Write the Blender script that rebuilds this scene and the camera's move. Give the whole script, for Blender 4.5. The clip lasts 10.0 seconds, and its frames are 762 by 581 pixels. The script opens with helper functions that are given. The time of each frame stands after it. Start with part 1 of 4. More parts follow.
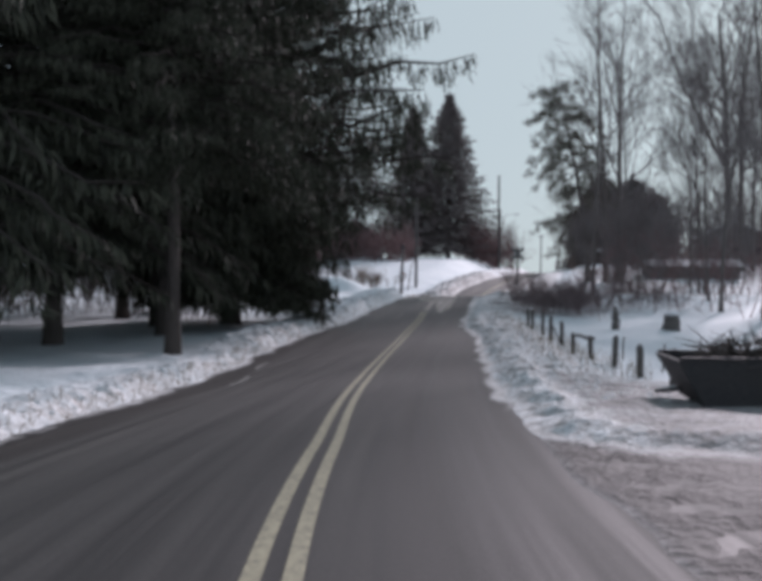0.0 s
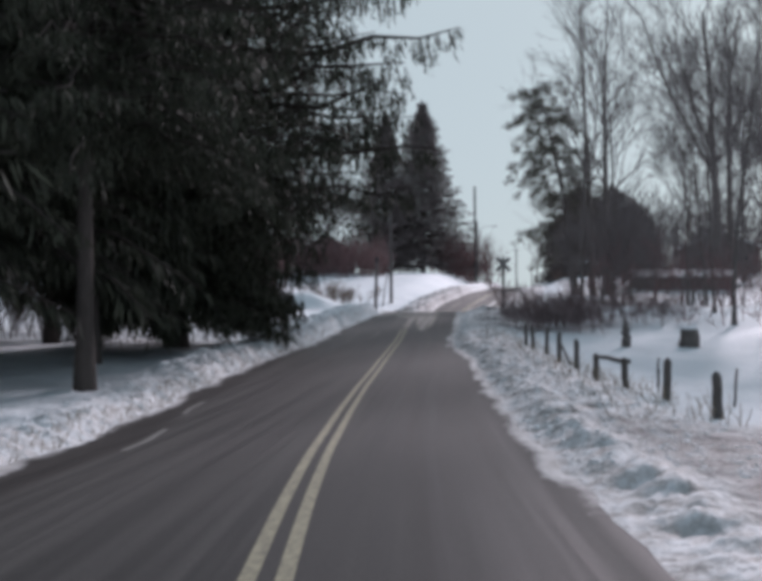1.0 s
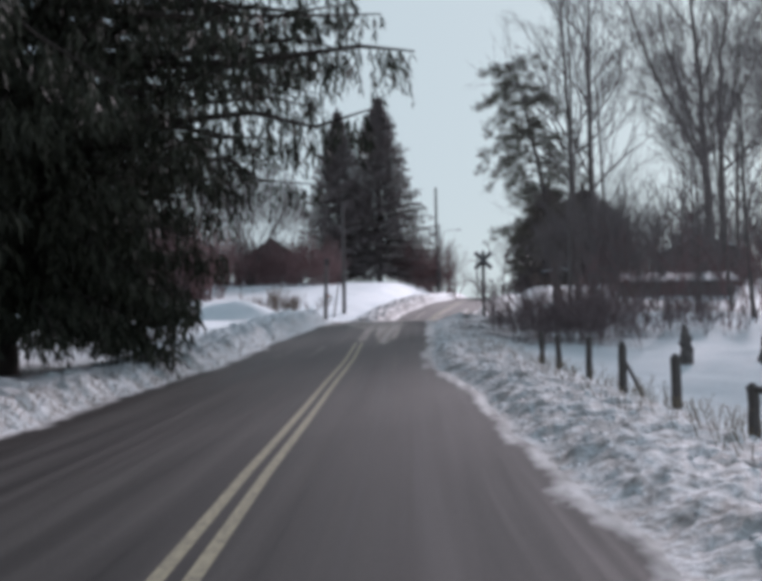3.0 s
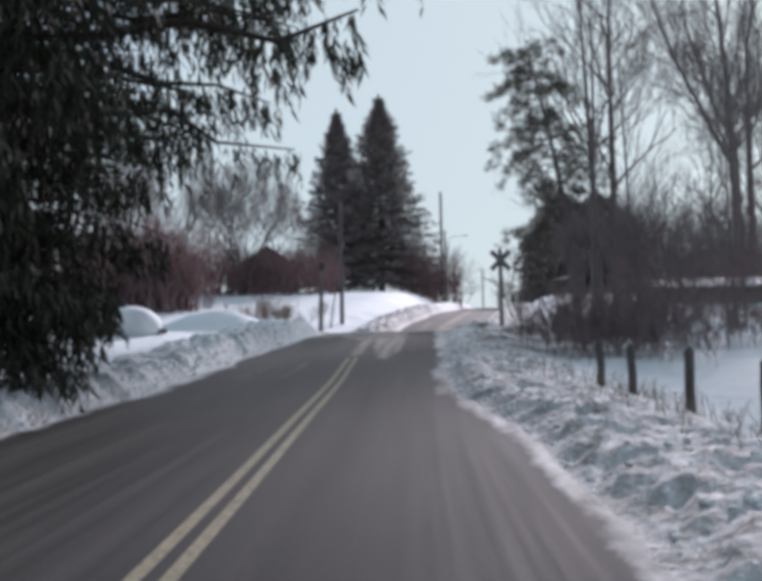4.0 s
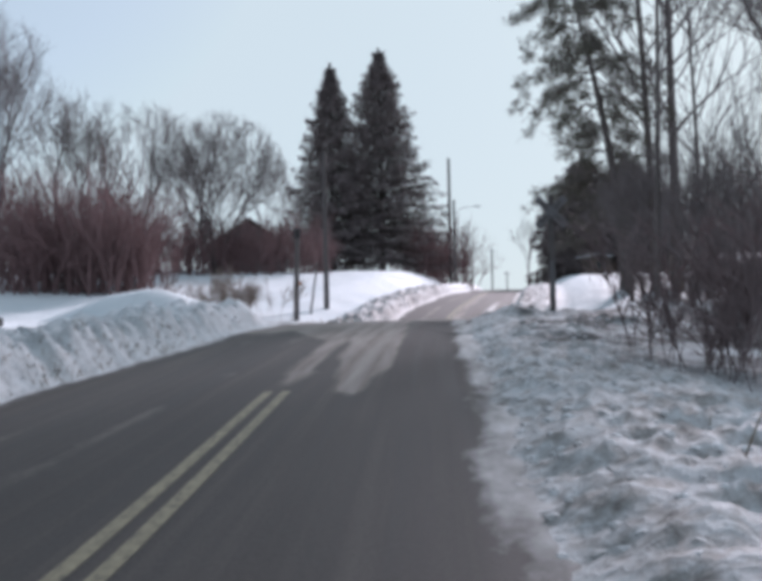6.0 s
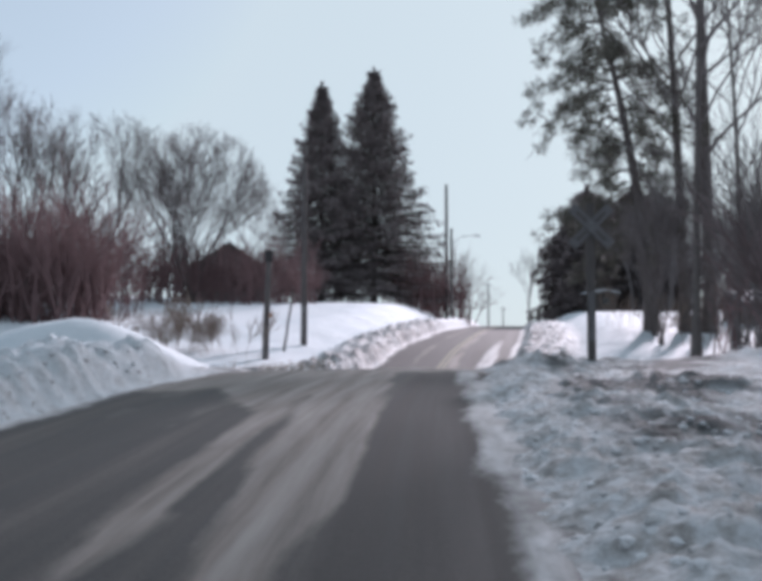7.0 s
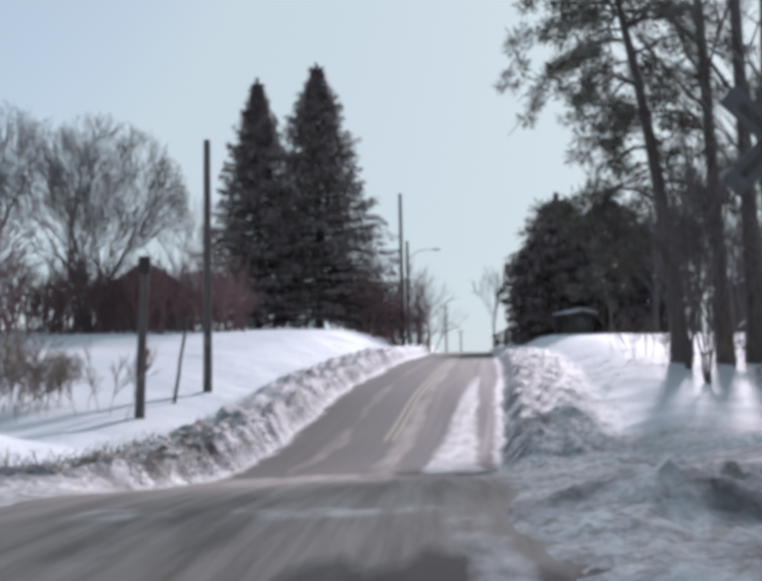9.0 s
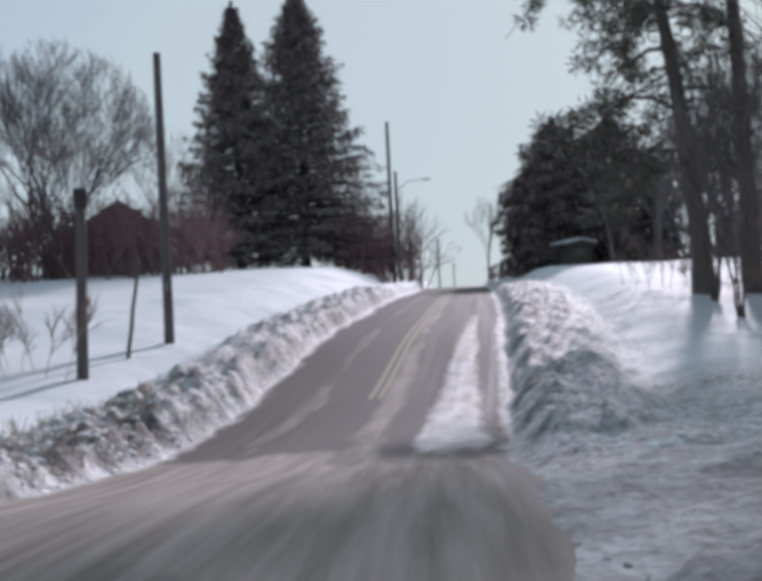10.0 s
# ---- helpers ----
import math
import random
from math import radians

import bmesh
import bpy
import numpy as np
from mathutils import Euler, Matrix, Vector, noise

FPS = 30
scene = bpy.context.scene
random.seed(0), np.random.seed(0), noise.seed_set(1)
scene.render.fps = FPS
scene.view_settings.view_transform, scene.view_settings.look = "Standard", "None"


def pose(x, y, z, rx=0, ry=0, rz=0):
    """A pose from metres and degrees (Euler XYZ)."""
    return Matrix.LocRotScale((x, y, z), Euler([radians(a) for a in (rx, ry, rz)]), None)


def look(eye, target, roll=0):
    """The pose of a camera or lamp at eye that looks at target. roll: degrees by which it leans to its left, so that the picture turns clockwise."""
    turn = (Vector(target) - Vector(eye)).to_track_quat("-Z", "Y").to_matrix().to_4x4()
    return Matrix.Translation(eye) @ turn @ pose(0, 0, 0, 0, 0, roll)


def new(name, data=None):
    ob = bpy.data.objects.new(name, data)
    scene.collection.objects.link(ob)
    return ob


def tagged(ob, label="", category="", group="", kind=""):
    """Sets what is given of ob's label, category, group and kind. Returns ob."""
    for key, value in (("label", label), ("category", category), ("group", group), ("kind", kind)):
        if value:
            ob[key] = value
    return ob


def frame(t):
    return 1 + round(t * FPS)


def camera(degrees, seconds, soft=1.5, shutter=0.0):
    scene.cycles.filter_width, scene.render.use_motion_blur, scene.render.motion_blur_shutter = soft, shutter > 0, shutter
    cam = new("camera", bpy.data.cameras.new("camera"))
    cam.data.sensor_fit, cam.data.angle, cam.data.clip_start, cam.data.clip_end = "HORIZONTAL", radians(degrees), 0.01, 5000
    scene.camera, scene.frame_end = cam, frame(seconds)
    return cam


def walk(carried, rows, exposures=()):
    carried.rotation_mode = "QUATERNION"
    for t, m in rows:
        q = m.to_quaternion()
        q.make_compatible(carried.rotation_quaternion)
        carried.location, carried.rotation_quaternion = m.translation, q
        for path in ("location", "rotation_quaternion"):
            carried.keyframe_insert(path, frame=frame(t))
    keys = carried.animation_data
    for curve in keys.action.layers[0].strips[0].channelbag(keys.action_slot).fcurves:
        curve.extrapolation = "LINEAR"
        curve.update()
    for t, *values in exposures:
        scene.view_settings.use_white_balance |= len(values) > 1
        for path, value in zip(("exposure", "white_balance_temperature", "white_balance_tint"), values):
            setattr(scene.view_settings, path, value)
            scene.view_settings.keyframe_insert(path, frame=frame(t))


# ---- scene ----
cam = camera(45.0, 10.0, soft=5.2)
PATH = [
    (0, (0.000, 0.000, 1.450), (0.341, 9.994, 1.409), 0.52),
    (0.5, (0.045, 3.222, 1.403), (0.603, 13.206, 1.495), -0.44),
    (1, (0.176, 6.404, 1.314), (0.818, 16.382, 1.465), -0.28),
    (1.5, (0.383, 9.585, 1.201), (1.200, 19.551, 1.288), -0.24),
    (2, (0.659, 12.797, 1.079), (1.710, 22.741, 0.963), -0.20),
    (2.2, (0.786, 14.097, 1.030), (1.738, 24.051, 0.979), -0.58),
    (3.3, (1.635, 21.450, 0.810), (2.928, 31.360, 1.178), -0.80),
    (3.5, (1.813, 22.829, 0.782), (3.202, 32.729, 1.029), -0.64),
    (4, (2.281, 26.335, 0.737), (3.370, 36.264, 1.199), -1.16),
    (4.5, (2.780, 29.915, 0.727), (3.805, 39.849, 1.252), -1.72),
    (5, (3.302, 33.557, 0.757), (4.362, 43.499, 0.950), -1.36),
    (5.5, (3.840, 37.238, 0.825), (4.742, 47.192, 1.143), -0.61),
    (5.7, (4.059, 38.714, 0.863), (5.081, 48.660, 1.058), -1.51),
    (6.8, (5.276, 46.747, 1.166), (6.385, 56.661, 1.853), 0.23),
    (7, (5.497, 48.168, 1.235), (6.604, 58.085, 1.875), 0.04),
    (7.5, (6.044, 51.621, 1.420), (7.359, 61.512, 2.070), -2.06),
    (8, (6.580, 54.882, 1.613), (7.739, 64.790, 2.312), -1.40),
    (8.5, (7.101, 57.883, 1.802), (8.541, 67.738, 2.692), -1.38),
    (9, (7.601, 60.545, 1.971), (9.204, 70.375, 2.869), -1.11),
    (9.5, (8.077, 62.785, 2.105), (9.950, 72.592, 2.652), -0.29),
    (10, (8.525, 64.508, 2.183), (10.190, 74.366, 2.383), -2.83),
]
walk(cam, [(t, look(eye, target, roll)) for t, eye, target, roll in PATH],
     exposures=[(0.0, -0.04, 6180, 34), (3.5, 0.15, 6180, 34), (5.2, 0.32, 6130, 35), (7.0, 0.26, 6130, 35), (9.2, 0.12, 6130, 34), (10.0, 0.0, 6130, 34)])

# ---- light: hazy winter sun low over the right-hand trees, pale sky ----
world = bpy.data.worlds.new("winter_sky")
scene.world = world
world.use_nodes = True
wn = world.node_tree.nodes
sky = wn.new("ShaderNodeTexSky")
sky.sky_type = "NISHITA"
sky.sun_disc = False
sky.sun_elevation = radians(24)
SUN_AZ = 30.0                                   # degrees clockwise from +y
sky.sun_rotation = radians(SUN_AZ)
sky.air_density, sky.dust_density, sky.ozone_density = 1.0, 1.5, 0.3
CLOUD = (5.3, 7.05, 6.45, 1)


def blended(mode, fac, a, b):
    m = wn.new("ShaderNodeMix")
    m.data_type, m.blend_type = "RGBA", mode
    m.inputs[0].default_value = fac
    for sock, v in ((m.inputs[6], a), (m.inputs[7], b)):
        if isinstance(v, tuple):
            sock.default_value = v
        else:
            world.node_tree.links.new(v, sock)
    return m.outputs[2]


toned = blended("MULTIPLY", 1.0, sky.outputs[0], (0.84, 1.05, 1.0, 1))
dulled = blended("DARKEN", 1.0, toned, CLOUD)      # thin cloud dulls the glare round the sun
hazy = blended("MIX", 0.6, dulled, CLOUD)
world.node_tree.links.new(blended("MIX", 0.04, hazy, toned), wn["Background"].inputs[0])
wn["Background"].inputs[1].default_value = 0.09
sun_data = bpy.data.lights.new("sun", "SUN")
sun_data.energy, sun_data.angle, sun_data.color = 4.0, radians(4), (0.98, 0.965, 0.89)
sun = new("sun", sun_data)
sa, se = radians(SUN_AZ), radians(24)
sun.matrix_world = look((40 * math.sin(sa) * math.cos(se), 40 * math.cos(sa) * math.cos(se), 40 * math.sin(se)), (0, 0, 0))


# ---- materials ----
def mat(name, base, rough=0.8, spec=0.3):
    m = bpy.data.materials.new(name)
    m.use_nodes = True
    b = m.node_tree.nodes["Principled BSDF"]
    b.inputs["Base Color"].default_value = (*base, 1)
    b.inputs["Roughness"].default_value = rough
    b.inputs["Specular IOR Level"].default_value = spec
    return m, m.node_tree, b


def ramp(nt, source, stops):
    r = nt.nodes.new("ShaderNodeValToRGB")
    while len(r.color_ramp.elements) < len(stops):
        r.color_ramp.elements.new(0.5)
    for e, (p, c) in zip(r.color_ramp.elements, stops):
        e.position, e.color = p, (*c, 1)
    nt.links.new(source, r.inputs[0])
    return r.outputs[0]


def grain(nt, scale, detail=4.0, stretch=(1, 1, 1), rough=0.6):
    co = nt.nodes.new("ShaderNodeTexCoord")
    mp = nt.nodes.new("ShaderNodeMapping")
    mp.inputs["Scale"].default_value = stretch
    n = nt.nodes.new("ShaderNodeTexNoise")
    n.inputs["Scale"].default_value, n.inputs["Detail"].default_value, n.inputs["Roughness"].default_value = scale, detail, rough
    nt.links.new(co.outputs["Object"], mp.inputs[0])
    nt.links.new(mp.outputs[0], n.inputs["Vector"])
    return n.outputs[0]


def mix(nt, fac, a, b, mode="MIX"):
    m = nt.nodes.new("ShaderNodeMix")
    m.data_type, m.blend_type = "RGBA", mode
    for sock, v in ((m.inputs[0], fac), (m.inputs[6], a), (m.inputs[7], b)):
        if isinstance(v, (int, float)):
            sock.default_value = v
        elif isinstance(v, tuple):
            sock.default_value = (*v, 1)
        else:
            nt.links.new(v, sock)
    return m.outputs[2]


def bump(nt, b, height, strength=0.4, distance=0.05):
    n = nt.nodes.new("ShaderNodeBump")
    n.inputs["Strength"].default_value, n.inputs["Distance"].default_value = strength, distance
    nt.links.new(height, n.inputs["Height"])
    nt.links.new(n.outputs[0], b.inputs["Normal"])


def two_scale(name, dark, light, big, small, rough=0.85, spec=0.2, stretch=(1, 1, 1), relief=0.4, depth=0.02):
    m, nt, b = mat(name, light, rough, spec)
    f = grain(nt, small, 5, stretch)
    g = grain(nt, big, 3, stretch)
    c1 = ramp(nt, f, [(0.3, dark), (0.7, light)])
    c2 = mix(nt, ramp(nt, g, [(0.35, (0, 0, 0)), (0.7, (1, 1, 1))]), c1, tuple(0.72 * v for v in light))
    nt.links.new(c2, b.inputs["Base Color"])
    bump(nt, b, f, relief, depth)
    return m


def snow_material():
    m, nt, b = mat("snow", (0.8, 0.82, 0.85), 0.75, 0.25)
    big = grain(nt, 0.22, 4)
    lump = grain(nt, 3.5, 6)
    dirt = nt.nodes.new("ShaderNodeAttribute")
    dirt.attribute_name = "dirt"
    clean = ramp(nt, big, [(0.3, (0.64, 0.70, 0.73)), (0.65, (0.76, 0.80, 0.82))])
    crumb = grain(nt, 8.5, 6, (1, 1, 1), 0.7)
    soiled = ramp(nt, mix(nt, 0.5, lump, crumb), [(0.34, (0.17, 0.15, 0.138)), (0.45, (0.42, 0.40, 0.385)), (0.57, (0.70, 0.705, 0.715))])
    mud_shade = nt.nodes.new("ShaderNodeAttribute")
    mud_shade.attribute_name = "mud_shade"
    gravel = ramp(nt, grain(nt, 1.3, 6), [(0.38, (0.026, 0.024, 0.023)), (0.6, (0.055, 0.051, 0.048)), (0.76, (0.12, 0.116, 0.112))])
    nt.links.new(mix(nt, mud_shade.outputs["Fac"], mix(nt, dirt.outputs["Fac"], clean, soiled), gravel), b.inputs["Base Color"])
    co = nt.nodes.new("ShaderNodeTexCoord")
    vor = nt.nodes.new("ShaderNodeTexVoronoi")
    vor.inputs["Scale"].default_value = 9.0
    nt.links.new(co.outputs["Object"], vor.inputs["Vector"])
    pieces = mix(nt, dirt.outputs["Fac"], crumb, mix(nt, 0.5, crumb, vor.outputs["Distance"]))
    bump(nt, b, mix(nt, 0.6, lump, pieces), 0.9, 0.09)
    return m


def along_road(nt, scale, detail, stretch, rough=0.6):
    """Noise that runs with the lanes."""
    co = nt.nodes.new("ShaderNodeAttribute")
    co.attribute_name = "lane"
    mp = nt.nodes.new("ShaderNodeMapping")
    mp.inputs["Scale"].default_value = stretch
    n = nt.nodes.new("ShaderNodeTexNoise")
    n.inputs["Scale"].default_value, n.inputs["Detail"].default_value, n.inputs["Roughness"].default_value = scale, detail, rough
    nt.links.new(co.outputs["Vector"], mp.inputs[0])
    nt.links.new(mp.outputs[0], n.inputs["Vector"])
    return n.outputs[0]


def asphalt_material():
    m, nt, b = mat("asphalt", (0.05, 0.05, 0.05), 0.8, 0.18)

    def marked(name):
        n = nt.nodes.new("ShaderNodeAttribute")
        n.attribute_name = name
        return n.outputs["Fac"]
    streak = along_road(nt, 1.0, 5, (4.0, 0.06, 1))
    patch = along_road(nt, 0.45, 4, (1, 0.10, 1))
    fine = grain(nt, 45, 4)
    salt = ramp(nt, streak, [(0.34, (0.040, 0.040, 0.039)), (0.5, (0.056, 0.055, 0.053)), (0.68, (0.082, 0.080, 0.076))])
    damp = ramp(nt, patch, [(0.36, (0.78, 0.78, 0.78)), (0.66, (1.06, 1.05, 1.03))])
    c = mix(nt, 1.0, salt, damp, "MULTIPLY")
    c = mix(nt, 1.0, c, ramp(nt, fine, [(0.3, (0.80, 0.80, 0.80)), (0.7, (1.2, 1.2, 1.2))]), "MULTIPLY")
    c = mix(nt, marked("wet"), c, mix(nt, 1.0, c, (0.46, 0.44, 0.43), "MULTIPLY"))
    # veil of glare over the farther stretch, put into the asphalt colour
    c = mix(nt, marked("veil_lift"), c, mix(nt, 1.0, c, (1.75, 1.68, 1.66), "MULTIPLY"))
    # dried slush: torn edge, wheel streaks
    torn = nt.nodes.new("ShaderNodeMath")
    torn.operation = "MULTIPLY_ADD"
    nt.links.new(along_road(nt, 2.6, 7, (1, 0.3, 1), 0.7), torn.inputs[0])
    torn.inputs[1].default_value = 0.8
    nt.links.new(marked("dirt"), torn.inputs[2])
    film = ramp(nt, torn.outputs[0], [(0.62, (0, 0, 0)), (0.86, (0.62, 0.62, 0.62)), (1.25, (1, 1, 1))])
    mudcol = ramp(nt, along_road(nt, 2.2, 6, (2.2, 0.12, 1)), [(0.32, (0.175, 0.153, 0.136)), (0.5, (0.265, 0.236, 0.212)), (0.68, (0.35, 0.318, 0.292))])
    c = mix(nt, film, c, mudcol)
    edge = nt.nodes.new("ShaderNodeMath")
    edge.operation = "MULTIPLY_ADD"
    nt.links.new(along_road(nt, 5, 6, (1, 0.5, 1)), edge.inputs[0])
    edge.inputs[1].default_value = 0.7
    nt.links.new(marked("packed"), edge.inputs[2])
    cover = ramp(nt, edge.outputs[0], [(0.58, (0, 0, 0)), (0.95, (1, 1, 1))])
    c = mix(nt, cover, c, ramp(nt, along_road(nt, 2.5, 6, (1, 0.4, 1)), [(0.3, (0.34, 0.325, 0.31)), (0.68, (0.72, 0.715, 0.715))]))
    nt.links.new(c, b.inputs["Base Color"])
    nt.links.new(ramp(nt, streak, [(0.35, (0.62, 0.62, 0.62)), (0.65, (0.85, 0.85, 0.85))]), b.inputs["Roughness"])
    bump(nt, b, mix(nt, 0.25, fine, torn.outputs[0]), 0.3, 0.012)
    return m


def slush_material():
    m, nt, b = mat("slush", (0.6, 0.6, 0.62), 0.6, 0.35)
    f = grain(nt, 2.2, 6, (1, 0.3, 1))
    nt.links.new(ramp(nt, f, [(0.3, (0.16, 0.15, 0.145)), (0.52, (0.38, 0.37, 0.365)), (0.72, (0.72, 0.72, 0.73))]), b.inputs["Base Color"])
    bump(nt, b, f, 0.5, 0.05)
    return m


def paint_material():
    m, nt, b = mat("worn_yellow_paint", (0.5, 0.42, 0.16), 0.75, 0.3)
    f = grain(nt, 16, 8, (1, 0.5, 1), 0.75)
    nt.links.new(ramp(nt, f, [(0.32, (0.10, 0.098, 0.09)), (0.47, (0.27, 0.25, 0.175)), (0.70, (0.40, 0.365, 0.25))]), b.inputs["Base Color"])
    return m


def needle_material(name, dark, light):
    m, nt, b = mat(name, dark, 0.7, 0.2)
    geo = nt.nodes.new("ShaderNodeNewGeometry")
    nt.links.new(ramp(nt, geo.outputs["Random Per Island"], [(0.0, dark), (0.75, light), (1.0, tuple(1.15 * v for v in light))]), b.inputs["Base Color"])
    return m


SNOW = snow_material()
ASPHALT = asphalt_material()
SLUSH = slush_material()
PAINT = paint_material()
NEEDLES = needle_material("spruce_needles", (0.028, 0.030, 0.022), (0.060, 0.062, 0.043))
# far crowns: haze and purple glare are put into this paler needle colour
NEEDLES_HAZED = needle_material("hazed_spruce_needles", (0.105, 0.086, 0.088), (0.21, 0.172, 0.165))
PINE_NEEDLES = needle_material("pine_needles", (0.085, 0.082, 0.07), (0.16, 0.15, 0.12))
BARK = two_scale("bark", (0.085, 0.072, 0.070), (0.20, 0.178, 0.168), 0.8, 9, 0.95, 0.1, (1, 1, 0.2), 0.7, 0.03)
SPRUCE_BARK = two_scale("spruce_bark", (0.035, 0.029, 0.027), (0.095, 0.08, 0.072), 0.8, 9, 0.95, 0.1, (1, 1, 0.2), 0.7, 0.03)
SPRUCE_TRUNK = two_scale("spruce_trunk_bark", (0.05, 0.042, 0.04), (0.125, 0.105, 0.096), 0.8, 9, 0.95, 0.1, (1, 1, 0.2), 0.7, 0.03)
TWIG = two_scale("grey_twig_bark", (0.11, 0.095, 0.095), (0.25, 0.22, 0.215), 0.5, 6, 0.9, 0.15, (1, 1, 0.3))
RED_TWIG = two_scale("red_brown_twigs", (0.15, 0.088, 0.09), (0.285, 0.185, 0.182), 0.3, 4, 0.9, 0.1)
BRAMBLE = two_scale("dark_bramble_stems", (0.15, 0.115, 0.116), (0.30, 0.235, 0.233), 0.4, 5, 0.9, 0.1, (1, 1, 0.3))
DRY_GRASS = two_scale("dry_grass", (0.16, 0.12, 0.085), (0.36, 0.29, 0.2), 0.8, 9, 0.9, 0.1)
DRY_STEM = two_scale("dry_brush_stems", (0.13, 0.10, 0.085), (0.30, 0.24, 0.20), 0.5, 6, 0.9, 0.15, (1, 1, 0.3))
POLE_WOOD = two_scale("weathered_pole", (0.07, 0.062, 0.062), (0.16, 0.145, 0.14), 0.7, 14, 0.9, 0.15, (1, 1, 0.12))
POST_WOOD = two_scale("weathered_post", (0.06, 0.052, 0.05), (0.15, 0.135, 0.125), 1.0, 16, 0.9, 0.15, (1, 1, 0.15))


# ---- mesh helpers ----
def obj(name, bm, material, smooth=False):
    me = bpy.data.meshes.new(name)
    bm.to_mesh(me)
    bm.free()
    me.materials.append(material)
    if smooth:
        me.shade_smooth()
    return new(name, me)


def part(name, bm, material, parent, label="", smooth=False):
    ob = obj(name, bm, material, smooth)
    ob.parent = parent
    if label:
        ob["label"] = label
    return ob


def from_arrays(name, verts, faces, material, parent=None, smooth=False):
    me = bpy.data.meshes.new(name)
    me.from_pydata(verts, [], faces)
    me.materials.append(material)
    if smooth:
        me.shade_smooth()
    ob = new(name, me)
    ob.parent = parent
    return ob


def empty_at(name, x, y, z, rz=0.0):
    e = new(name)
    e.matrix_world = pose(x, y, z, 0, 0, rz)
    return e


def box(bm, size, at=(0, 0, 0), rot=None, bevel=0.0):
    m = Matrix.Translation(at) @ (rot if rot else Matrix.Identity(4)) @ Matrix.Diagonal((*size, 1))
    made = bmesh.ops.create_cube(bm, size=1.0, matrix=m)["verts"]
    if bevel:
        edges = list({e for v in made for e in v.link_edges})
        bmesh.ops.bevel(bm, geom=edges, offset=bevel, segments=2, affect="EDGES", profile=0.5)


def rod(bm, r1, r2, a, b, n=12, rings=1, wobble=0.0, seed=0):
    rng = random.Random(seed)
    a, b = Vector(a), Vector(b)
    ax = (b - a).normalized()
    s = ax.orthogonal().normalized()
    t = ax.cross(s)
    loops = []
    for k in range(rings + 1):
        f = k / rings
        c = a.lerp(b, f) + (s * rng.uniform(-1, 1) + t * rng.uniform(-1, 1)) * wobble * (0 < k < rings)
        r = r1 + (r2 - r1) * f
        loops.append([bm.verts.new(c + (s * math.cos(2 * math.pi * i / n) + t * math.sin(2 * math.pi * i / n)) * r) for i in range(n)])
    for lo, hi in zip(loops, loops[1:]):
        for i in range(n):
            bm.faces.new((lo[i], lo[(i + 1) % n], hi[(i + 1) % n], hi[i]))
    bm.faces.new(loops[0][::-1])
    bm.faces.new(loops[-1])


# ---- lie of the land ----
ROAD = [(-40, -2.6, 0.9), (-15, -1.9, 0.25), (0, -1.57, 0.0), (6.4, -1.39, -0.14), (12.8, -0.90, -0.37), (21.5, 0.08, -0.64), (29.9, 1.22, -0.72),
        (37.2, 2.28, -0.63), (46.8, 3.72, -0.28), (54.9, 5.02, 0.16), (60.6, 6.05, 0.50), (64.5, 6.98, 0.71), (68.0, 7.75, 0.78),
        (72.0, 8.65, 0.60), (77.0, 9.75, 0.10), (81.4, 10.77, -0.12), (86.1, 12.15, 0.25), (93.5, 14.33, 1.13), (101.7, 16.8, 1.80),
        (111.5, 19.6, 2.42), (131.7, 25.3, 3.22), (160, 32.8, 4.1), (185, 39.2, 4.2), (230, 51, 2.6), (320, 75, -1.0), (1600, 300, -8)]
RY = np.array([r[0] for r in ROAD], float)
RX = np.array([r[1] for r in ROAD], float)
RZ = np.array([r[2] for r in ROAD], float)


def slopes(v):
    d = np.diff(v) / np.diff(RY)
    m = np.empty(len(v))
    m[1:-1] = (d[:-1] * np.diff(RY)[1:] + d[1:] * np.diff(RY)[:-1]) / (np.diff(RY)[1:] + np.diff(RY)[:-1])
    m[0], m[-1] = d[0], d[-1]
    return m


MX, MZ = slopes(RX), slopes(RZ)


def hermite(y, v, m):
    y = np.clip(np.asarray(y, float), RY[0], RY[-1])
    i = np.clip(np.searchsorted(RY, y) - 1, 0, len(RY) - 2)
    h = RY[i + 1] - RY[i]
    s = (y - RY[i]) / h
    return ((1 + 2 * s) * (1 - s) ** 2) * v[i] + s * (1 - s) ** 2 * h * m[i] + s * s * (3 - 2 * s) * v[i + 1] + s * s * (s - 1) * h * m[i + 1]


def road_x(y):
    return hermite(y, RX, MX)


def road_z(y):
    return hermite(y, RZ, MZ)


def smooth(a, b, v):
    s = np.clip((v - a) / (b - a), 0, 1)
    return s * s * (3 - 2 * s)


def waves(x, y, scale, seed):
    """A cheap rolling field in -1..1."""
    r = np.random.RandomState(seed)
    out = np.zeros(np.broadcast(x, y).shape)
    amp = 0.0
    for k in range(7):
        a, p, f, w = r.uniform(0, 6.28), r.uniform(0, 6.28), (0.6 + 0.35 * k) / scale, 1 / (1 + 0.5 * k)
        out = out + w * np.sin(6.28 * f * (x * math.cos(a) + y * math.sin(a)) + p)
        amp += w * 0.6
    return out / amp


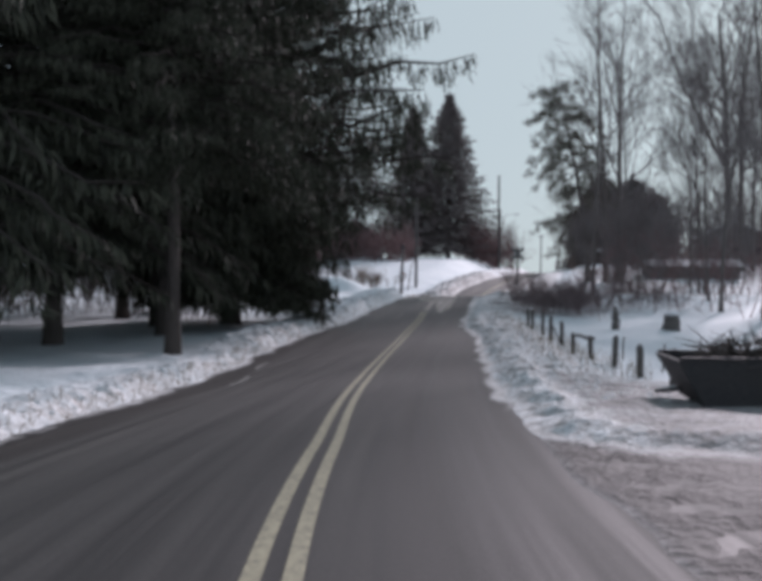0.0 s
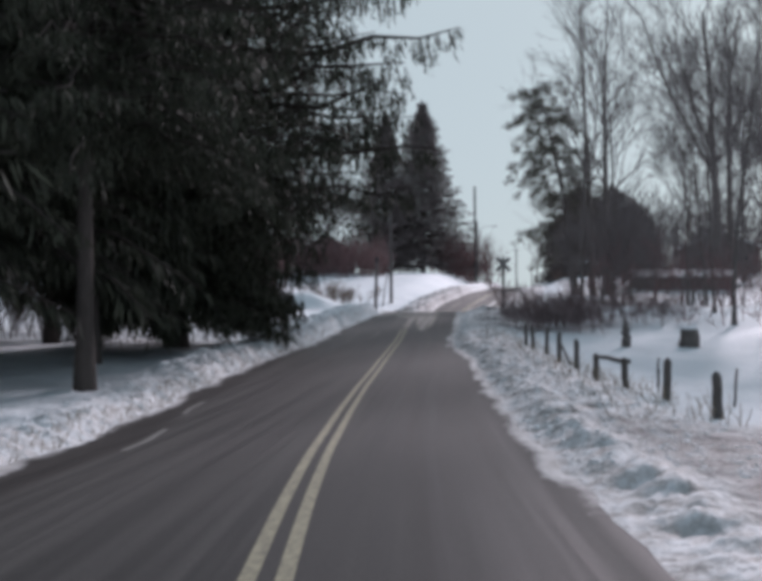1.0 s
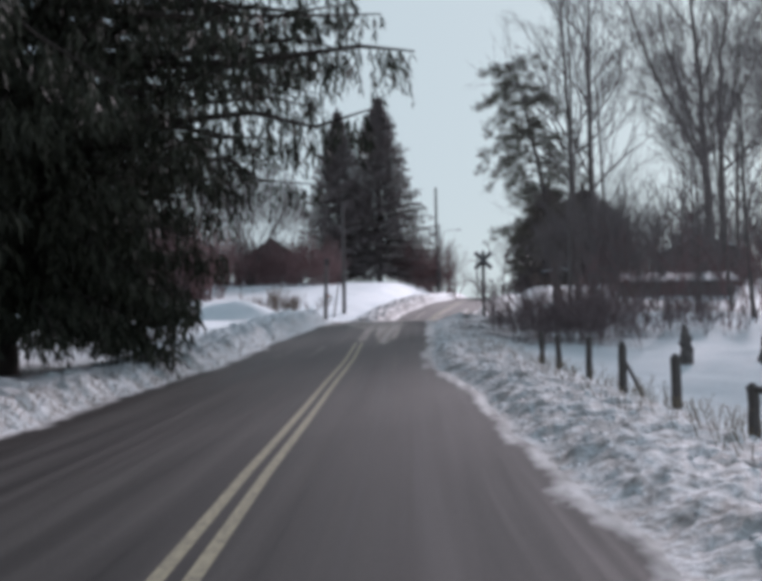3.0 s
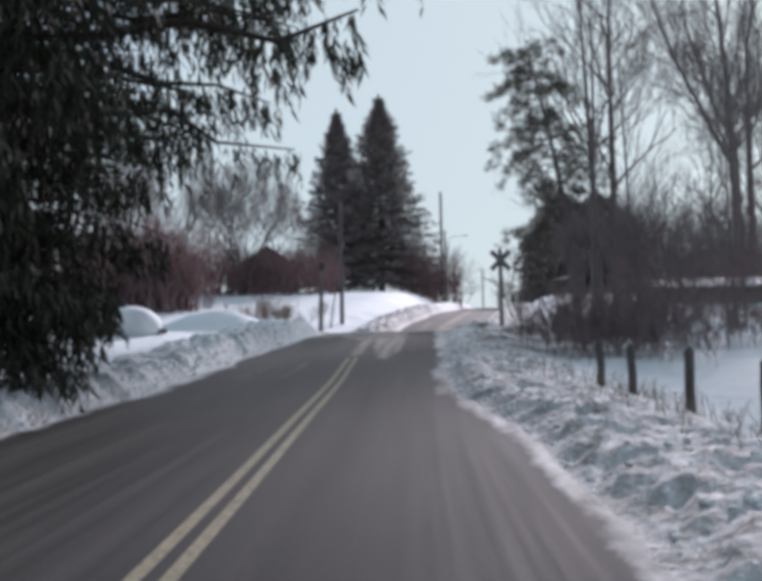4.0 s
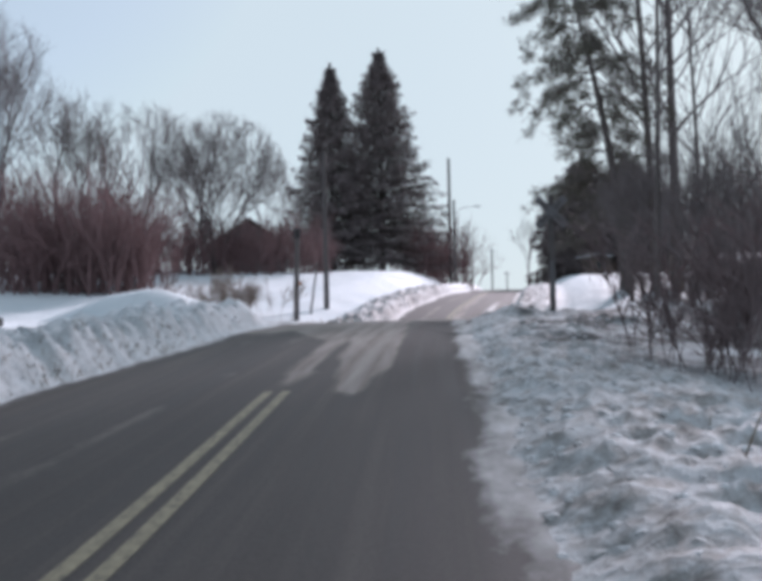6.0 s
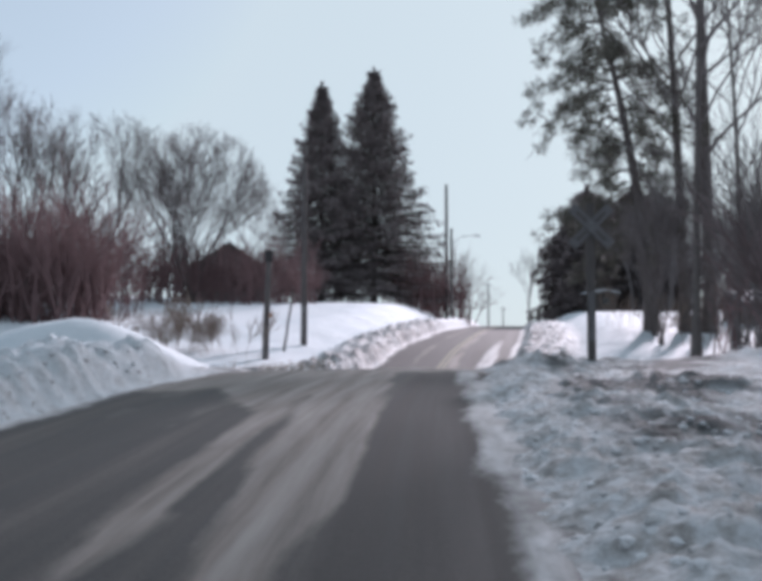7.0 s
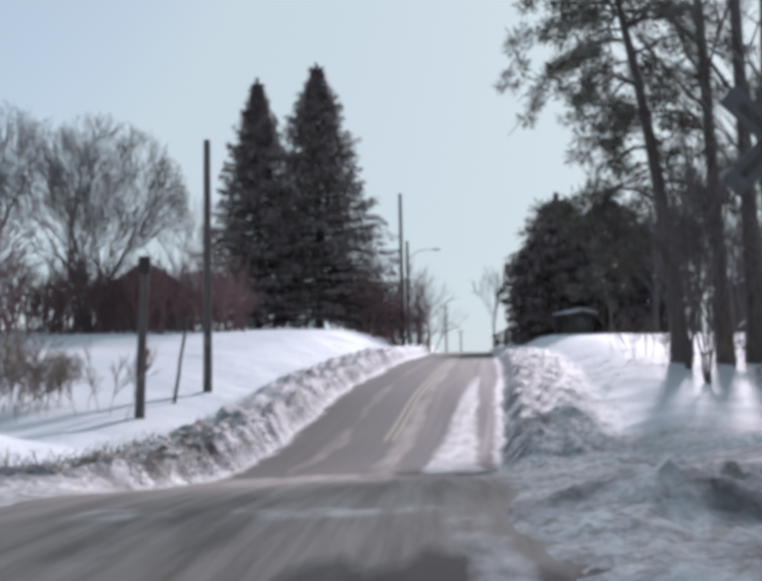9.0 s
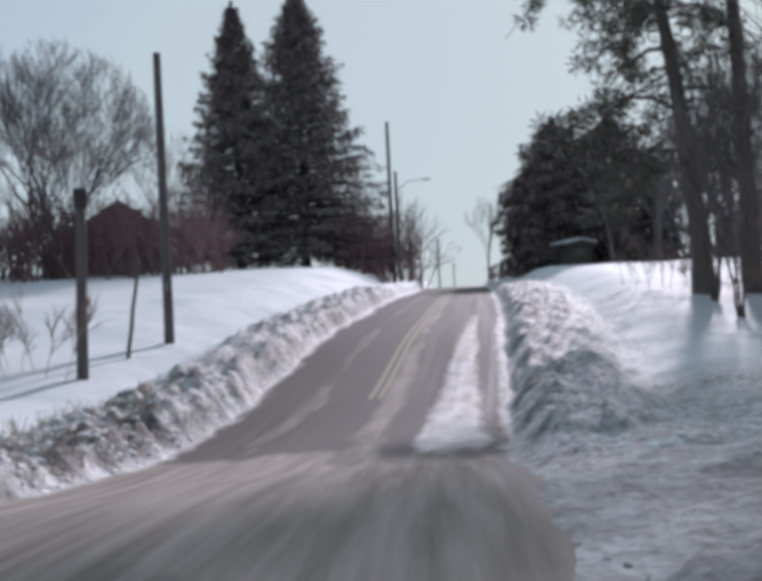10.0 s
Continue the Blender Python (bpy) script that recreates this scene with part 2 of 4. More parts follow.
EDGE_Y = np.array([-40, 0, 10, 18, 24, 29, 35, 38, 40.6, 42.6, 46, 52, 58, 64, 74, 80, 90, 130, 1600.0])
LEFT_U = np.array([-2.3, -2.4, -2.6, -3.0, -3.4, -3.85, -4.25, -4.3, -4.2, -4.0, -3.75, -3.5, -3.3, -3.25, -3.3, -3.05, -3.0, -3.0, -3.0])
RIGHT_U = np.array([3.5, 3.4, 3.35, 3.3, 3.3, 3.2, 3.05, 2.9, 2.6, 2.2, 2.05, 2.15, 2.25, 2.1, 2.4, 2.9, 3.0, 3.0, 3.0])
LINE_U = np.array([1.5, 1.2, 0.92, 0.5, 0.25, 0.06, -0.07, -0.13, -0.16, -0.16, -0.17, -0.30, -0.4, -0.3, -0.1, -0.1, -0.1, 0.0, 0.0])


def left_edge(y):
    return np.interp(y, EDGE_Y, LEFT_U) - 0.10 * waves(y, 0 * y, 6, 11) - 0.10 * waves(y, 0 * y, 1.7, 12)


def right_edge(y):
    return np.interp(y, EDGE_Y, RIGHT_U) + 0.10 * waves(y, 0 * y, 5, 13) + 0.05 * waves(y, 0 * y, 1.6, 14)


LEFT_Y = np.array([-60, 40, 60, 75, 88, 94, 105, 119, 135, 150, 180, 230, 400, 1600.0])
LEFT_D = np.array([0.1, 0.0, 0.15, 0.25, 0.6, 0.45, 1.0, 1.9, 2.3, 2.1, 1.6, 1.5, 2.0, 6.0])
RIGHT_Y = np.array([-60, 15, 25, 35, 45, 60, 68, 75, 85, 100, 125, 160, 230, 400, 1600.0])
RIGHT_D = np.array([0.1, 0.05, -0.1, -0.4, -0.25, 0.1, 0.25, 0.5, 0.9, 1.2, 1.5, 1.6, 1.8, 2.0, 6.0])


def cells(x, y, size, seed):
    """Broken lumps of one size: how near each point is to its lump's middle (1 there, 0 in the cracks), and a number of its own for each lump."""
    px, py = np.asarray(x, float) / size, np.asarray(y, float) / size
    ix, iy = np.floor(px), np.floor(py)
    best, own = np.full(np.broadcast(px, py).shape, 9.0), np.zeros(np.broadcast(px, py).shape)
    for ox in (-1, 0, 1):
        for oy in (-1, 0, 1):
            cx, cy = ix + ox, iy + oy
            r1 = np.sin(cx * 127.1 + cy * 311.7 + seed) * 43758.5453
            r2 = np.sin(cx * 269.5 + cy * 183.3 + seed) * 24634.6345
            r1, r2 = r1 - np.floor(r1), r2 - np.floor(r2)
            d = (px - cx - r1) ** 2 + (py - cy - r2) ** 2
            own = np.where(d < best, (r1 * 7.3 + r2 * 3.1) % 1.0, own)
            best = np.minimum(best, d)
    return np.clip(1 - 1.5 * best, 0, 1), own


def chunks(x, y):
    """Relief of plowed snow, about 0 to 1."""
    a, ra = cells(x + 0.06 * waves(x, y, 0.6, 82), y + 0.06 * waves(x, y, 0.7, 83), 0.29, 3)
    b, rb = cells(x + 0.04 * waves(x, y, 0.5, 81), y, 0.17, 5)
    return np.minimum(1.0, 1.7 * a) * (0.05 + 0.6 * ra * ra) + 0.4 * np.minimum(1.0, 1.5 * b) * rb


PILES = ((11.1, 67.7, 0.38, 0.85, 0.8), (12.6, 68.6, 0.20, 1.3, 0.9), (12.2, 61.6, 0.30, 1.1, 0.8), (13.2, 76.0, 0.4, 0.7, 1.2), (15.5, 66.0, 0.25, 1.3, 0.9), (9.7, 58.6, 0.22, 0.9, 1.0))


def crossing(y):
    """1 where the side road and the rails meet the road."""
    return smooth(64.5, 67.5, y) * (1 - smooth(73, 76, y))


def ground(x, y, fine=True):
    x, y = np.asarray(x, float), np.asarray(y, float)
    u = x - road_x(y)
    base = road_z(y)
    le, re = left_edge(y), right_edge(y)
    cross = crossing(y)
    drive = 1.25 * (1 - smooth(9.0, 16, y))
    yard = (1 - smooth(18, 23, y)) * smooth(0.6, 1.3, u - re)      # trodden flat snow of the driveway
    lumps = 0.5 + 0.5 * waves(x, y, 0.9, 21) * 0.7 + 0.35 * waves(x, y, 0.37, 22)
    dl, dr = le - u, u - re
    low = 1 - smooth(26, 36, y)
    bank_l = smooth(0, 0.55, dl) * (1 - smooth(1.6 - 0.6 * low, 3.4 - 1.3 * low, dl)) * (0.28 + 0.18 * lumps) * (1 + 0.6 * smooth(46, 58, y) * (1 - smooth(64, 66, y))) * (1 - 0.85 * cross) * (1 + 0.9 * smooth(76, 84, y)) * (1 - 0.42 * low)
    bank_r = smooth(0, 0.8, dr) * (1 - smooth(1.9, 3.6, dr)) * (0.17 + 0.12 * lumps) * (1 - 0.85 * cross) * (1 - 0.8 * drive) * (1 - 0.6 * yard) * (1 - 0.55 * smooth(50, 60, y) * (1 - smooth(66, 74, y))) * (1 + 1.2 * smooth(75, 80, y))
    side_l = np.interp(y, LEFT_Y, LEFT_D) * smooth(1.0, 7.5, dl)
    side_r = np.interp(y, RIGHT_Y, RIGHT_D) * smooth(1.2, 6.0, dr)
    roll = 0.10 * waves(x, y, 11, 31) * smooth(2, 8, np.maximum(dl, dr)) + 0.05 * waves(x, y, 3.1, 32) * smooth(1, 3, np.maximum(dl, dr))
    rise = 0.05 * np.maximum(0, np.abs(u) - 26) * (1 - smooth(120, 700, np.abs(u)))
    bed = -0.06 * (1 - smooth(-0.25, 0.05, np.maximum(dl, dr)))
    rough = 0.05 * (waves(x, y, 0.6, 41) + 0.5 * waves(x, y, 0.36, 42)) * smooth(0, 0.4, np.maximum(dl, dr)) * (1 - smooth(2.6, 4.5, np.maximum(dl, dr))) * (1 - 0.8 * cross) * (1 - 0.8 * yard)
    knoll = 1.9 * np.exp(-((x + 1.6) / 4.2) ** 2 - ((y - 80.8) / 2.4) ** 2)
    shelf = smooth(41, 44, y) * (1 - smooth(58, 62, y))      # flattened slush beside the lane
    brink = y + 0.75 * np.clip(dr, 0, 2.5)
    ridge = 0.16 * np.exp(-((brink - 11.5 + 0.3 * waves(x, y, 1.7, 91)) / 0.45) ** 2) * smooth(0.1, 0.6, dr) * (1 - smooth(7, 11, dr))
    crumbs = chunks if fine else (lambda p, q: 0.3)
    reach = smooth(0.02, 0.35, dl) * (1 - smooth(1.1, 2.0, dl)) + smooth(0.02 + 0.55 * shelf, 0.4 + 0.55 * shelf, dr) * (1 - smooth(2.6, 4.2, dr)) * (1 - 0.75 * drive)
    broken = (0.11 * (0.55 + 0.45 * smooth(25, 34, y)) * crumbs(x, y) - 0.03) * np.maximum(reach, 0.8 * cross * smooth(0.2, 1.2, dr) * (1 - smooth(6, 10, dr))) * (1 - 0.35 * cross) * (1 - 0.9 * yard) * (1 - smooth(118, 130, y))
    for cx, cy, h, sx, sy in PILES:
        heap = np.exp(-((x - cx) / sx) ** 2 - ((y - cy) / sy) ** 2)
        broken = broken + h * heap * (0.6 + 0.7 * crumbs(x * 0.8, y * 0.8))
    return base + broken + ridge + knoll + bank_l + bank_r + side_l + side_r + roll + rise + bed + rough


def gz(x, y):
    return float(ground(x, y, False))


def build_ground():
    ys = np.concatenate([np.arange(-40, 2, 1.0), np.arange(2, 12, 0.2), np.arange(12, 62, 0.09), np.arange(62, 64, 0.15), np.arange(64, 86, 0.13), np.arange(86, 118, 0.3), np.arange(118, 170, 1.5), np.arange(170, 260, 5.0), np.array([280, 320, 380, 460, 600, 800, 1100, 1600])])
    ul = -np.concatenate([np.arange(2.2, 6.2, 0.09), np.arange(6.2, 7.5, 0.2), np.arange(7.5, 12, 0.5), np.arange(12, 30, 1.5), np.array([32, 38, 46, 60, 80, 110, 160, 240, 400, 700, 1200])])[::-1]
    ur = np.concatenate([np.arange(1.8, 7.0, 0.085), np.arange(7.0, 9, 0.25), np.arange(9, 12, 0.5), np.arange(12, 30, 1.5), np.array([32, 38, 46, 60, 80, 110, 160, 240, 400, 700, 1200])])
    us = np.concatenate([ul, [-0.9, 0.0, 0.9], ur])
    U, Y = np.meshgrid(us, ys)
    X = road_x(Y) + U
    Z = ground(X, Y)
    n, m = U.shape
    verts = np.stack([X, Y, Z], -1).reshape(-1, 3).tolist()
    idx = np.arange(n * m).reshape(n, m)
    faces = np.stack([idx[:-1, :-1], idx[:-1, 1:], idx[1:, 1:], idx[1:, :-1]], -1).reshape(-1, 4).tolist()
    ob = from_arrays("ground", verts, faces, SNOW, None, True)
    dl, dr = left_edge(Y) - U, U - right_edge(Y)
    past = smooth(73, 77, Y) * (1 - smooth(112, 125, Y))
    # left bank of the first stretch: plowed dirt, plus shade painted as more dirt
    early_dirt_shade = 1 - smooth(38, 52, Y)
    # dirt spread wider near the rails; part of it paints the wood's shade
    rail_dirt_shade = smooth(54, 60, Y) * (1 - smooth(80, 84, Y))
    d = (1 - smooth(0.15 + 0.9 * past, 1.3 + 1.7 * past + 0.9 * early_dirt_shade, dl)) * smooth(-1, 0, dl) * (0.42 + 0.5 * past + 0.4 * early_dirt_shade) + (1 - smooth(1.8 + 2.2 * rail_dirt_shade, 4.4 + 5.3 * rail_dirt_shade, dr)) * smooth(-1, 0, dr)
    side = smooth(65.5, 68.0, Y) * (1 - smooth(73, 75.5, Y - 2.2 * (U < 0))) * (1 - smooth(16, 26, np.abs(U)))
    drive = (1 - smooth(17, 22, Y + 2.0 * waves(X, Y, 6.0, 52))) * smooth(0, 1, dr) * (1 - smooth(8, 13, dr))
    d = np.clip(np.maximum(np.maximum(d, 0.95 * side), 0.95 * drive), 0, 1)
    wander = 0.8 * waves(X, Y, 5.0, 51)
    mud_shade = (1 - smooth(9.9, 10.9, Y + 0.4 * wander + 0.4 * waves(X, Y, 2.1, 55) + 0.75 * np.clip(dr, 0, 2.5))) * smooth(-0.4, 0.1, dr) * (1 - smooth(9, 20, dr + 2.5 * wander)) + 0.6 * smooth(16.6, 17.2, Y + 1.6 * wander) * (1 - smooth(18.0, 19.0, Y + 1.6 * wander)) * smooth(2.2, 3.0, dr) * (1 - smooth(4.0, 5.5, dr)) + 0.8 * smooth(12.5, 13.2, Y + wander) * (1 - smooth(14.2, 15.0, Y + wander)) * smooth(2.0, 2.8, dr) * (1 - smooth(4.5, 6, dr))
    tread = (0.58 + 0.16 * waves(X, Y * 0.8, 2.4, 56)) * (1 - smooth(17.5, 22.5, Y + 1.6 * wander)) * smooth(0.5, 1.5, dr) * (1 - smooth(9, 13, dr))
    # muddy patches by the rails; tree shade over the verge is painted in too
    patch = 0.8 * smooth(-0.45, 0.5, waves(X * 0.7, Y * 1.5, 3.0, 53) + 0.4 * waves(X, Y, 0.7, 63)) * smooth(50, 56, Y) * (1 - smooth(68, 72, Y)) * smooth(0.8, 1.6, dr) * (1 - smooth(7, 11, dr))
    patch = np.maximum(patch, 0.85 * smooth(-0.8, 0.4, waves(X, Y, 1.3, 54) + 0.5 * waves(X, Y, 0.5, 57)) * smooth(73.5, 76, Y) * (1 - 0.5 * smooth(81, 88, Y)) * (1 - smooth(108, 118, Y)) * smooth(-0.1, 0.3, dl) * (1 - smooth(1.2, 3.2, dl)))
    patch = np.maximum(patch, 0.62 * smooth(-0.4, 0.5, waves(X, Y, 1.1, 58) + 0.5 * waves(X, Y, 0.45, 59)) * smooth(73.5, 76, Y) * (1 - smooth(100, 114, Y)) * smooth(-0.1, 0.3, dr) * (1 - smooth(0.9, 2.0, dr)))
    mud_shade = np.maximum(mud_shade, patch)
    mud_shade = np.clip(np.maximum(np.maximum(mud_shade, tread), 0.45 * side * (0.6 + 0.7 * waves(X, Y, 1.6, 60))), 0, 1)
    m_attr = ob.data.attributes.new("mud_shade", "FLOAT", "POINT")
    m_attr.data.foreach_set("value", mud_shade.ravel())
    own = 0.5 * cells(X + 0.06 * waves(X, Y, 0.6, 82), Y + 0.06 * waves(X, Y, 0.7, 83), 0.29, 3)[1] + 0.5 * cells(X + 0.04 * waves(X, Y, 0.5, 81), Y, 0.17, 5)[1]
    a = ob.data.attributes.new("dirt", "FLOAT", "POINT")
    a.data.foreach_set("value", np.clip(d * (0.5 + 0.9 * own), 0, 1).ravel())
    return tagged(ob, "snow-covered verges and fields with dirty plowed banks", "ground", kind="structure")


def ribbon(name, ys, lo, hi, lift, material, cuts=1, parent=None):
    verts, faces = [], []
    for y in ys:
        for k in range(cuts + 1):
            u = lo(y) + (hi(y) - lo(y)) * k / cuts
            crown = 0.05 * (1 - (u / 3.4) ** 2) if abs(u) < 3.4 else 0.0
            verts.append((float(road_x(y)) + u, float(y), float(road_z(y)) + lift + crown))
    w = cuts + 1
    for i in range(len(ys) - 1):
        for k in range(cuts):
            faces.append((i * w + k, i * w + k + 1, (i + 1) * w + k + 1, (i + 1) * w + k))
    return from_arrays(name, verts, faces, material, parent, True)


build_ground()
road_ys = np.concatenate([np.arange(-40, 0, 1.0), np.arange(0, 130, 0.3), np.arange(130, 260, 2.5), np.arange(260, 600, 20)])
road = ribbon("road", road_ys, lambda y: -4.9, lambda y: 4.3, -0.02, ASPHALT, 48)
tagged(road, "two-lane asphalt road with salt streaks and slush", "road", kind="structure")


VERGE_Y = np.array([-40, 8, 14, 19.5, 21.5, 24.5, 28, 34, 45.0])
VERGE_U = np.array([-1.9, -1.9, -2.0, -2.15, -2.4, -2.9, -3.15, -3.6, -3.9])


def strip(u, y, y0, y1, c0, c1, w0, w1, soft, start=1.5):
    """1 on a long strip from y0 to y1 whose middle and half width run from c0, w0 to c1, w1."""
    s = np.clip((y - y0) / (y1 - y0), 0, 1)
    c, w = c0 + (c1 - c0) * s, w0 + (w1 - w0) * s
    ends = smooth(y0 - start, y0 + start, y) * (1 - smooth(y1 - 4, y1 + 2, y))
    return ends * (1 - smooth(-soft, soft, np.abs(u - c) - w))


def mark_road(ob):
    n = len(ob.data.vertices)
    co = np.empty(n * 3)
    ob.data.vertices.foreach_get("co", co)
    co = co.reshape(-1, 3)
    y = co[:, 1]
    u = co[:, 0] - road_x(y)
    ragged = 0.35 * waves(u, y * 0.22, 1.3, 61) + 0.25 * waves(u, y * 0.15, 0.5, 62)
    tracks = np.clip(0.5 + 0.5 * np.cos(2 * np.pi * u / 1.2 + 0.8 * waves(y, 0 * y, 14, 68)) * (0.7 + 0.4 * waves(u, y * 0.1, 0.9, 69)), 0, 1)
    # tongue of slush in the driving lane, pointing back along the road
    near = np.interp(y, [51.5, 52.2, 54.5, 56.4, 60, 63.3], [0.55, 0.40, 0.24, 0.05, -0.2, -0.45])
    far = np.interp(y, [51.5, 52.2, 54.4, 58, 62.4, 64.3, 66.5], [0.58, 0.74, 0.88, 0.94, 0.82, 0.55, 0.4])
    brown = 0.85 * smooth(51.3, 52.4, y) * (1 - smooth(67, 68, y)) * smooth(near - 0.12, near + 0.12, u) * (1 - smooth(far - 0.08, far + 0.08, u))
    brown = np.maximum(brown, 0.8 * smooth(52, 55, y) * (1 - smooth(66, 70, y)) * (1 - smooth(0.10, 0.24, np.abs(u + 0.36 + 0.02 * (y - 56)))))
    brown = np.maximum(brown, 0.28 * strip(u, y, 44, 66, -1.5, -1.3, 0.10, 0.2, 0.12))
    brown = np.maximum(brown, 0.25 * strip(u, y, 40, 66, -2.6, -2.3, 0.08, 0.14, 0.14))
    # the oncoming lane turns to slush before the rails
    front = np.interp(u, [-4.2, -2.4, -2.1, -1.55, -1.15, -0.6, -0.1], [62.2, 62.4, 62.9, 61.8, 60.9, 59.4, 63.0])
    brown = np.maximum(brown, (0.74 + 0.22 * tracks) * smooth(-0.35, 0.35, y - front) * (1 - smooth(-0.25, 0.1, u)) * (1 - smooth(78, 80, y)))
    brown = np.maximum(brown, (0.72 + 0.26 * tracks) * smooth(65.4, 68.0, y + 0.25 * u + 1.2 * ragged) * (1 - smooth(75, 78, y)))
    brown = brown * (1 - 0.35 * smooth(66.2, 67.2, y) * (1 - smooth(69.4, 71, y)) * (1 - smooth(0.7, 1.2, np.abs(u + 0.75))))
    brown = np.maximum(brown, 0.6 * strip(u, y, 76, 125, 0.35, 0.2, 0.3, 0.15, 0.25))
    brown = np.maximum(brown, 0.45 * strip(u, y, 76, 125, -1.6, -1.4, 0.2, 0.15, 0.25))
    brown = np.clip(brown + 0.5 * ragged * (brown > 0.03), 0, 1)
    edge = np.maximum(left_edge(y) - u, u - right_edge(y))
    white = 0.85 * strip(u, y, 77.5, 102, 1.82, 1.95, 0.62, 0.04, 0.30, 3.0)
    white = np.maximum(white, 0.8 * strip(u, y, 77, 130, 2.9, 2.95, 0.12, 0.1, 0.1))
    white = np.maximum(white, 0.5 * strip(u, y, 42, 66, 2.3, 2.15, 0.2, 0.14, 0.12))
    white = np.maximum(white, 0.62 * strip(u, y, 61, 68.5, 2.0, 1.75, 0.12, 0.3, 0.2))
    white = np.maximum(white, 0.6 * (1 - smooth(0.1, 0.6, np.abs(y - 68.6 + 0.15 * u + 0.25 * waves(u, 0 * u, 1.4, 66)))) * (1 - smooth(1.2, 2.6, np.abs(u + 0.3))) * (0.7 + 0.5 * waves(u, y, 0.8, 67)))
    white = np.maximum(white, 0.5 * smooth(-0.32, -0.03, edge + 0.08 * ragged) * np.where(u > 0, smooth(9.5, 12, y), 1) * (1 - smooth(63.5, 66.5, y) * (1 - smooth(74, 77, y))))
    white = np.clip(white + 0.55 * ragged * smooth(0.02, 0.4, white), 0, 1)
    co[:, 2] += 0.03 * white
    ob.data.vertices.foreach_set("co", co.ravel())
    side = np.interp(y, VERGE_Y, VERGE_U)
    wet = 0.95 * (1 - smooth(-0.12, 0.10, u - side + 0.12 * ragged)) * (1 - smooth(36, 44, y)) + 0.3 * (1 - smooth(0.1, 0.75, u - left_edge(y) + 0.25 * ragged)) * smooth(36, 44, y) * (1 - smooth(46, 56, y))
    for y0, y1, c0, c1 in ((2, 34, 0.86 + 1.06, 1.55), (24, 47, 0.75, 0.62), (4, 40, -1.55, -2.0)):
        wet = np.maximum(wet, 0.6 * strip(u + 0.06 * waves(y, 0 * y, 7, 71), y, y0, y1, c0, c1, 0.05, 0.04, 0.16))
    wet = np.maximum(wet, 0.5 * smooth(0.8, 1.05, u + 0.05 * ragged) * (1 - smooth(2.0, 2.3, u)) * smooth(50, 56, y) * (1 - smooth(66.6, 67.6, y)))
    wet = np.clip(wet, 0, 1)
    # painted glare grows along the road; the surface itself does not change
    veil_lift = smooth(30, 48, y + 4 * ragged)
    lane = ob.data.attributes.new("lane", "FLOAT_VECTOR", "POINT")
    lane.data.foreach_set("vector", np.stack([u, y, 0 * y], -1).ravel())
    for name, v in (("veil_lift", veil_lift), ("dirt", brown), ("packed", white), ("wet", wet)):
        a = ob.data.attributes.new(name, "FLOAT", "POINT")
        a.data.foreach_set("value", v)


mark_road(road)
for y0, y1 in ((-40, 52.3), (85.0, 230)):
    for off in (-0.11, 0.11):
        line = ribbon("center_line", np.linspace(y0, y1, max(3, int((y1 - y0) / 0.7))), lambda y: float(np.interp(y, EDGE_Y, LINE_U)) + off - 0.055, lambda y: float(np.interp(y, EDGE_Y, LINE_U)) + off + 0.055, -0.014, PAINT, 1, road)
        line["label"] = "worn yellow center line"


EDGE_PAINT = two_scale("worn_white_paint", (0.10, 0.098, 0.092), (0.25, 0.245, 0.23), 3, 14, 0.75, 0.3, (1, 0.5, 1), 0.2, 0.004)
for y0, y1 in ((18.4, 21.0), (23.4, 25.9)):
    line = ribbon("edge_line", np.linspace(y0, y1, 6), lambda y: float(np.interp(y, VERGE_Y, VERGE_U)), lambda y: float(np.interp(y, VERGE_Y, VERGE_U)) + 0.1, -0.014, EDGE_PAINT, 1, road)
    line["label"] = "worn remnant of a white edge line"


# ---- trees ----
class Soup:
    """Vertices and faces gathered for one mesh."""

    def __init__(self):
        self.v, self.f = [], []

    def tube(self, pts, radii, n):
        start = len(self.v)
        for i, (p, r) in enumerate(zip(pts, radii)):
            d = (pts[min(i + 1, len(pts) - 1)] - pts[max(i - 1, 0)]).normalized()
            s = d.orthogonal().normalized()
            t = d.cross(s)
            for k in range(n):
                a = 2 * math.pi * k / n
                self.v.append(tuple(p + (s * math.cos(a) + t * math.sin(a)) * r))
        for i in range(len(pts) - 1):
            for k in range(n):
                self.f.append((start + i * n + k, start + i * n + (k + 1) % n, start + (i + 1) * n + (k + 1) % n, start + (i + 1) * n + k))

    def spike(self, p, q, r):
        """The last thin twig, running out to a point."""
        d = (q - p).normalized()
        s = d.orthogonal().normalized() * r
        t = d.cross(s)
        k = len(self.v)
        self.v += [tuple(p + s), tuple(p - s * 0.5 + t * 0.87), tuple(p - s * 0.5 - t * 0.87), tuple(q)]
        self.f += [(k, k + 1, k + 3), (k + 1, k + 2, k + 3), (k + 2, k, k + 3)]

    def spray(self, p, d, length, width, rng):
        """A flat needle spray: a kite along d."""
        s = d.cross(Vector((rng.uniform(-1, 1), rng.uniform(-1, 1), rng.uniform(-1, 1))))
        if s.length < 1e-4:
            return
        s = s.normalized() * width
        k = len(self.v)
        self.v += [tuple(p), tuple(p + d * length * 0.4 + s), tuple(p + d * length), tuple(p + d * length * 0.4 - s)]
        self.f.append((k, k + 1, k + 2, k + 3))

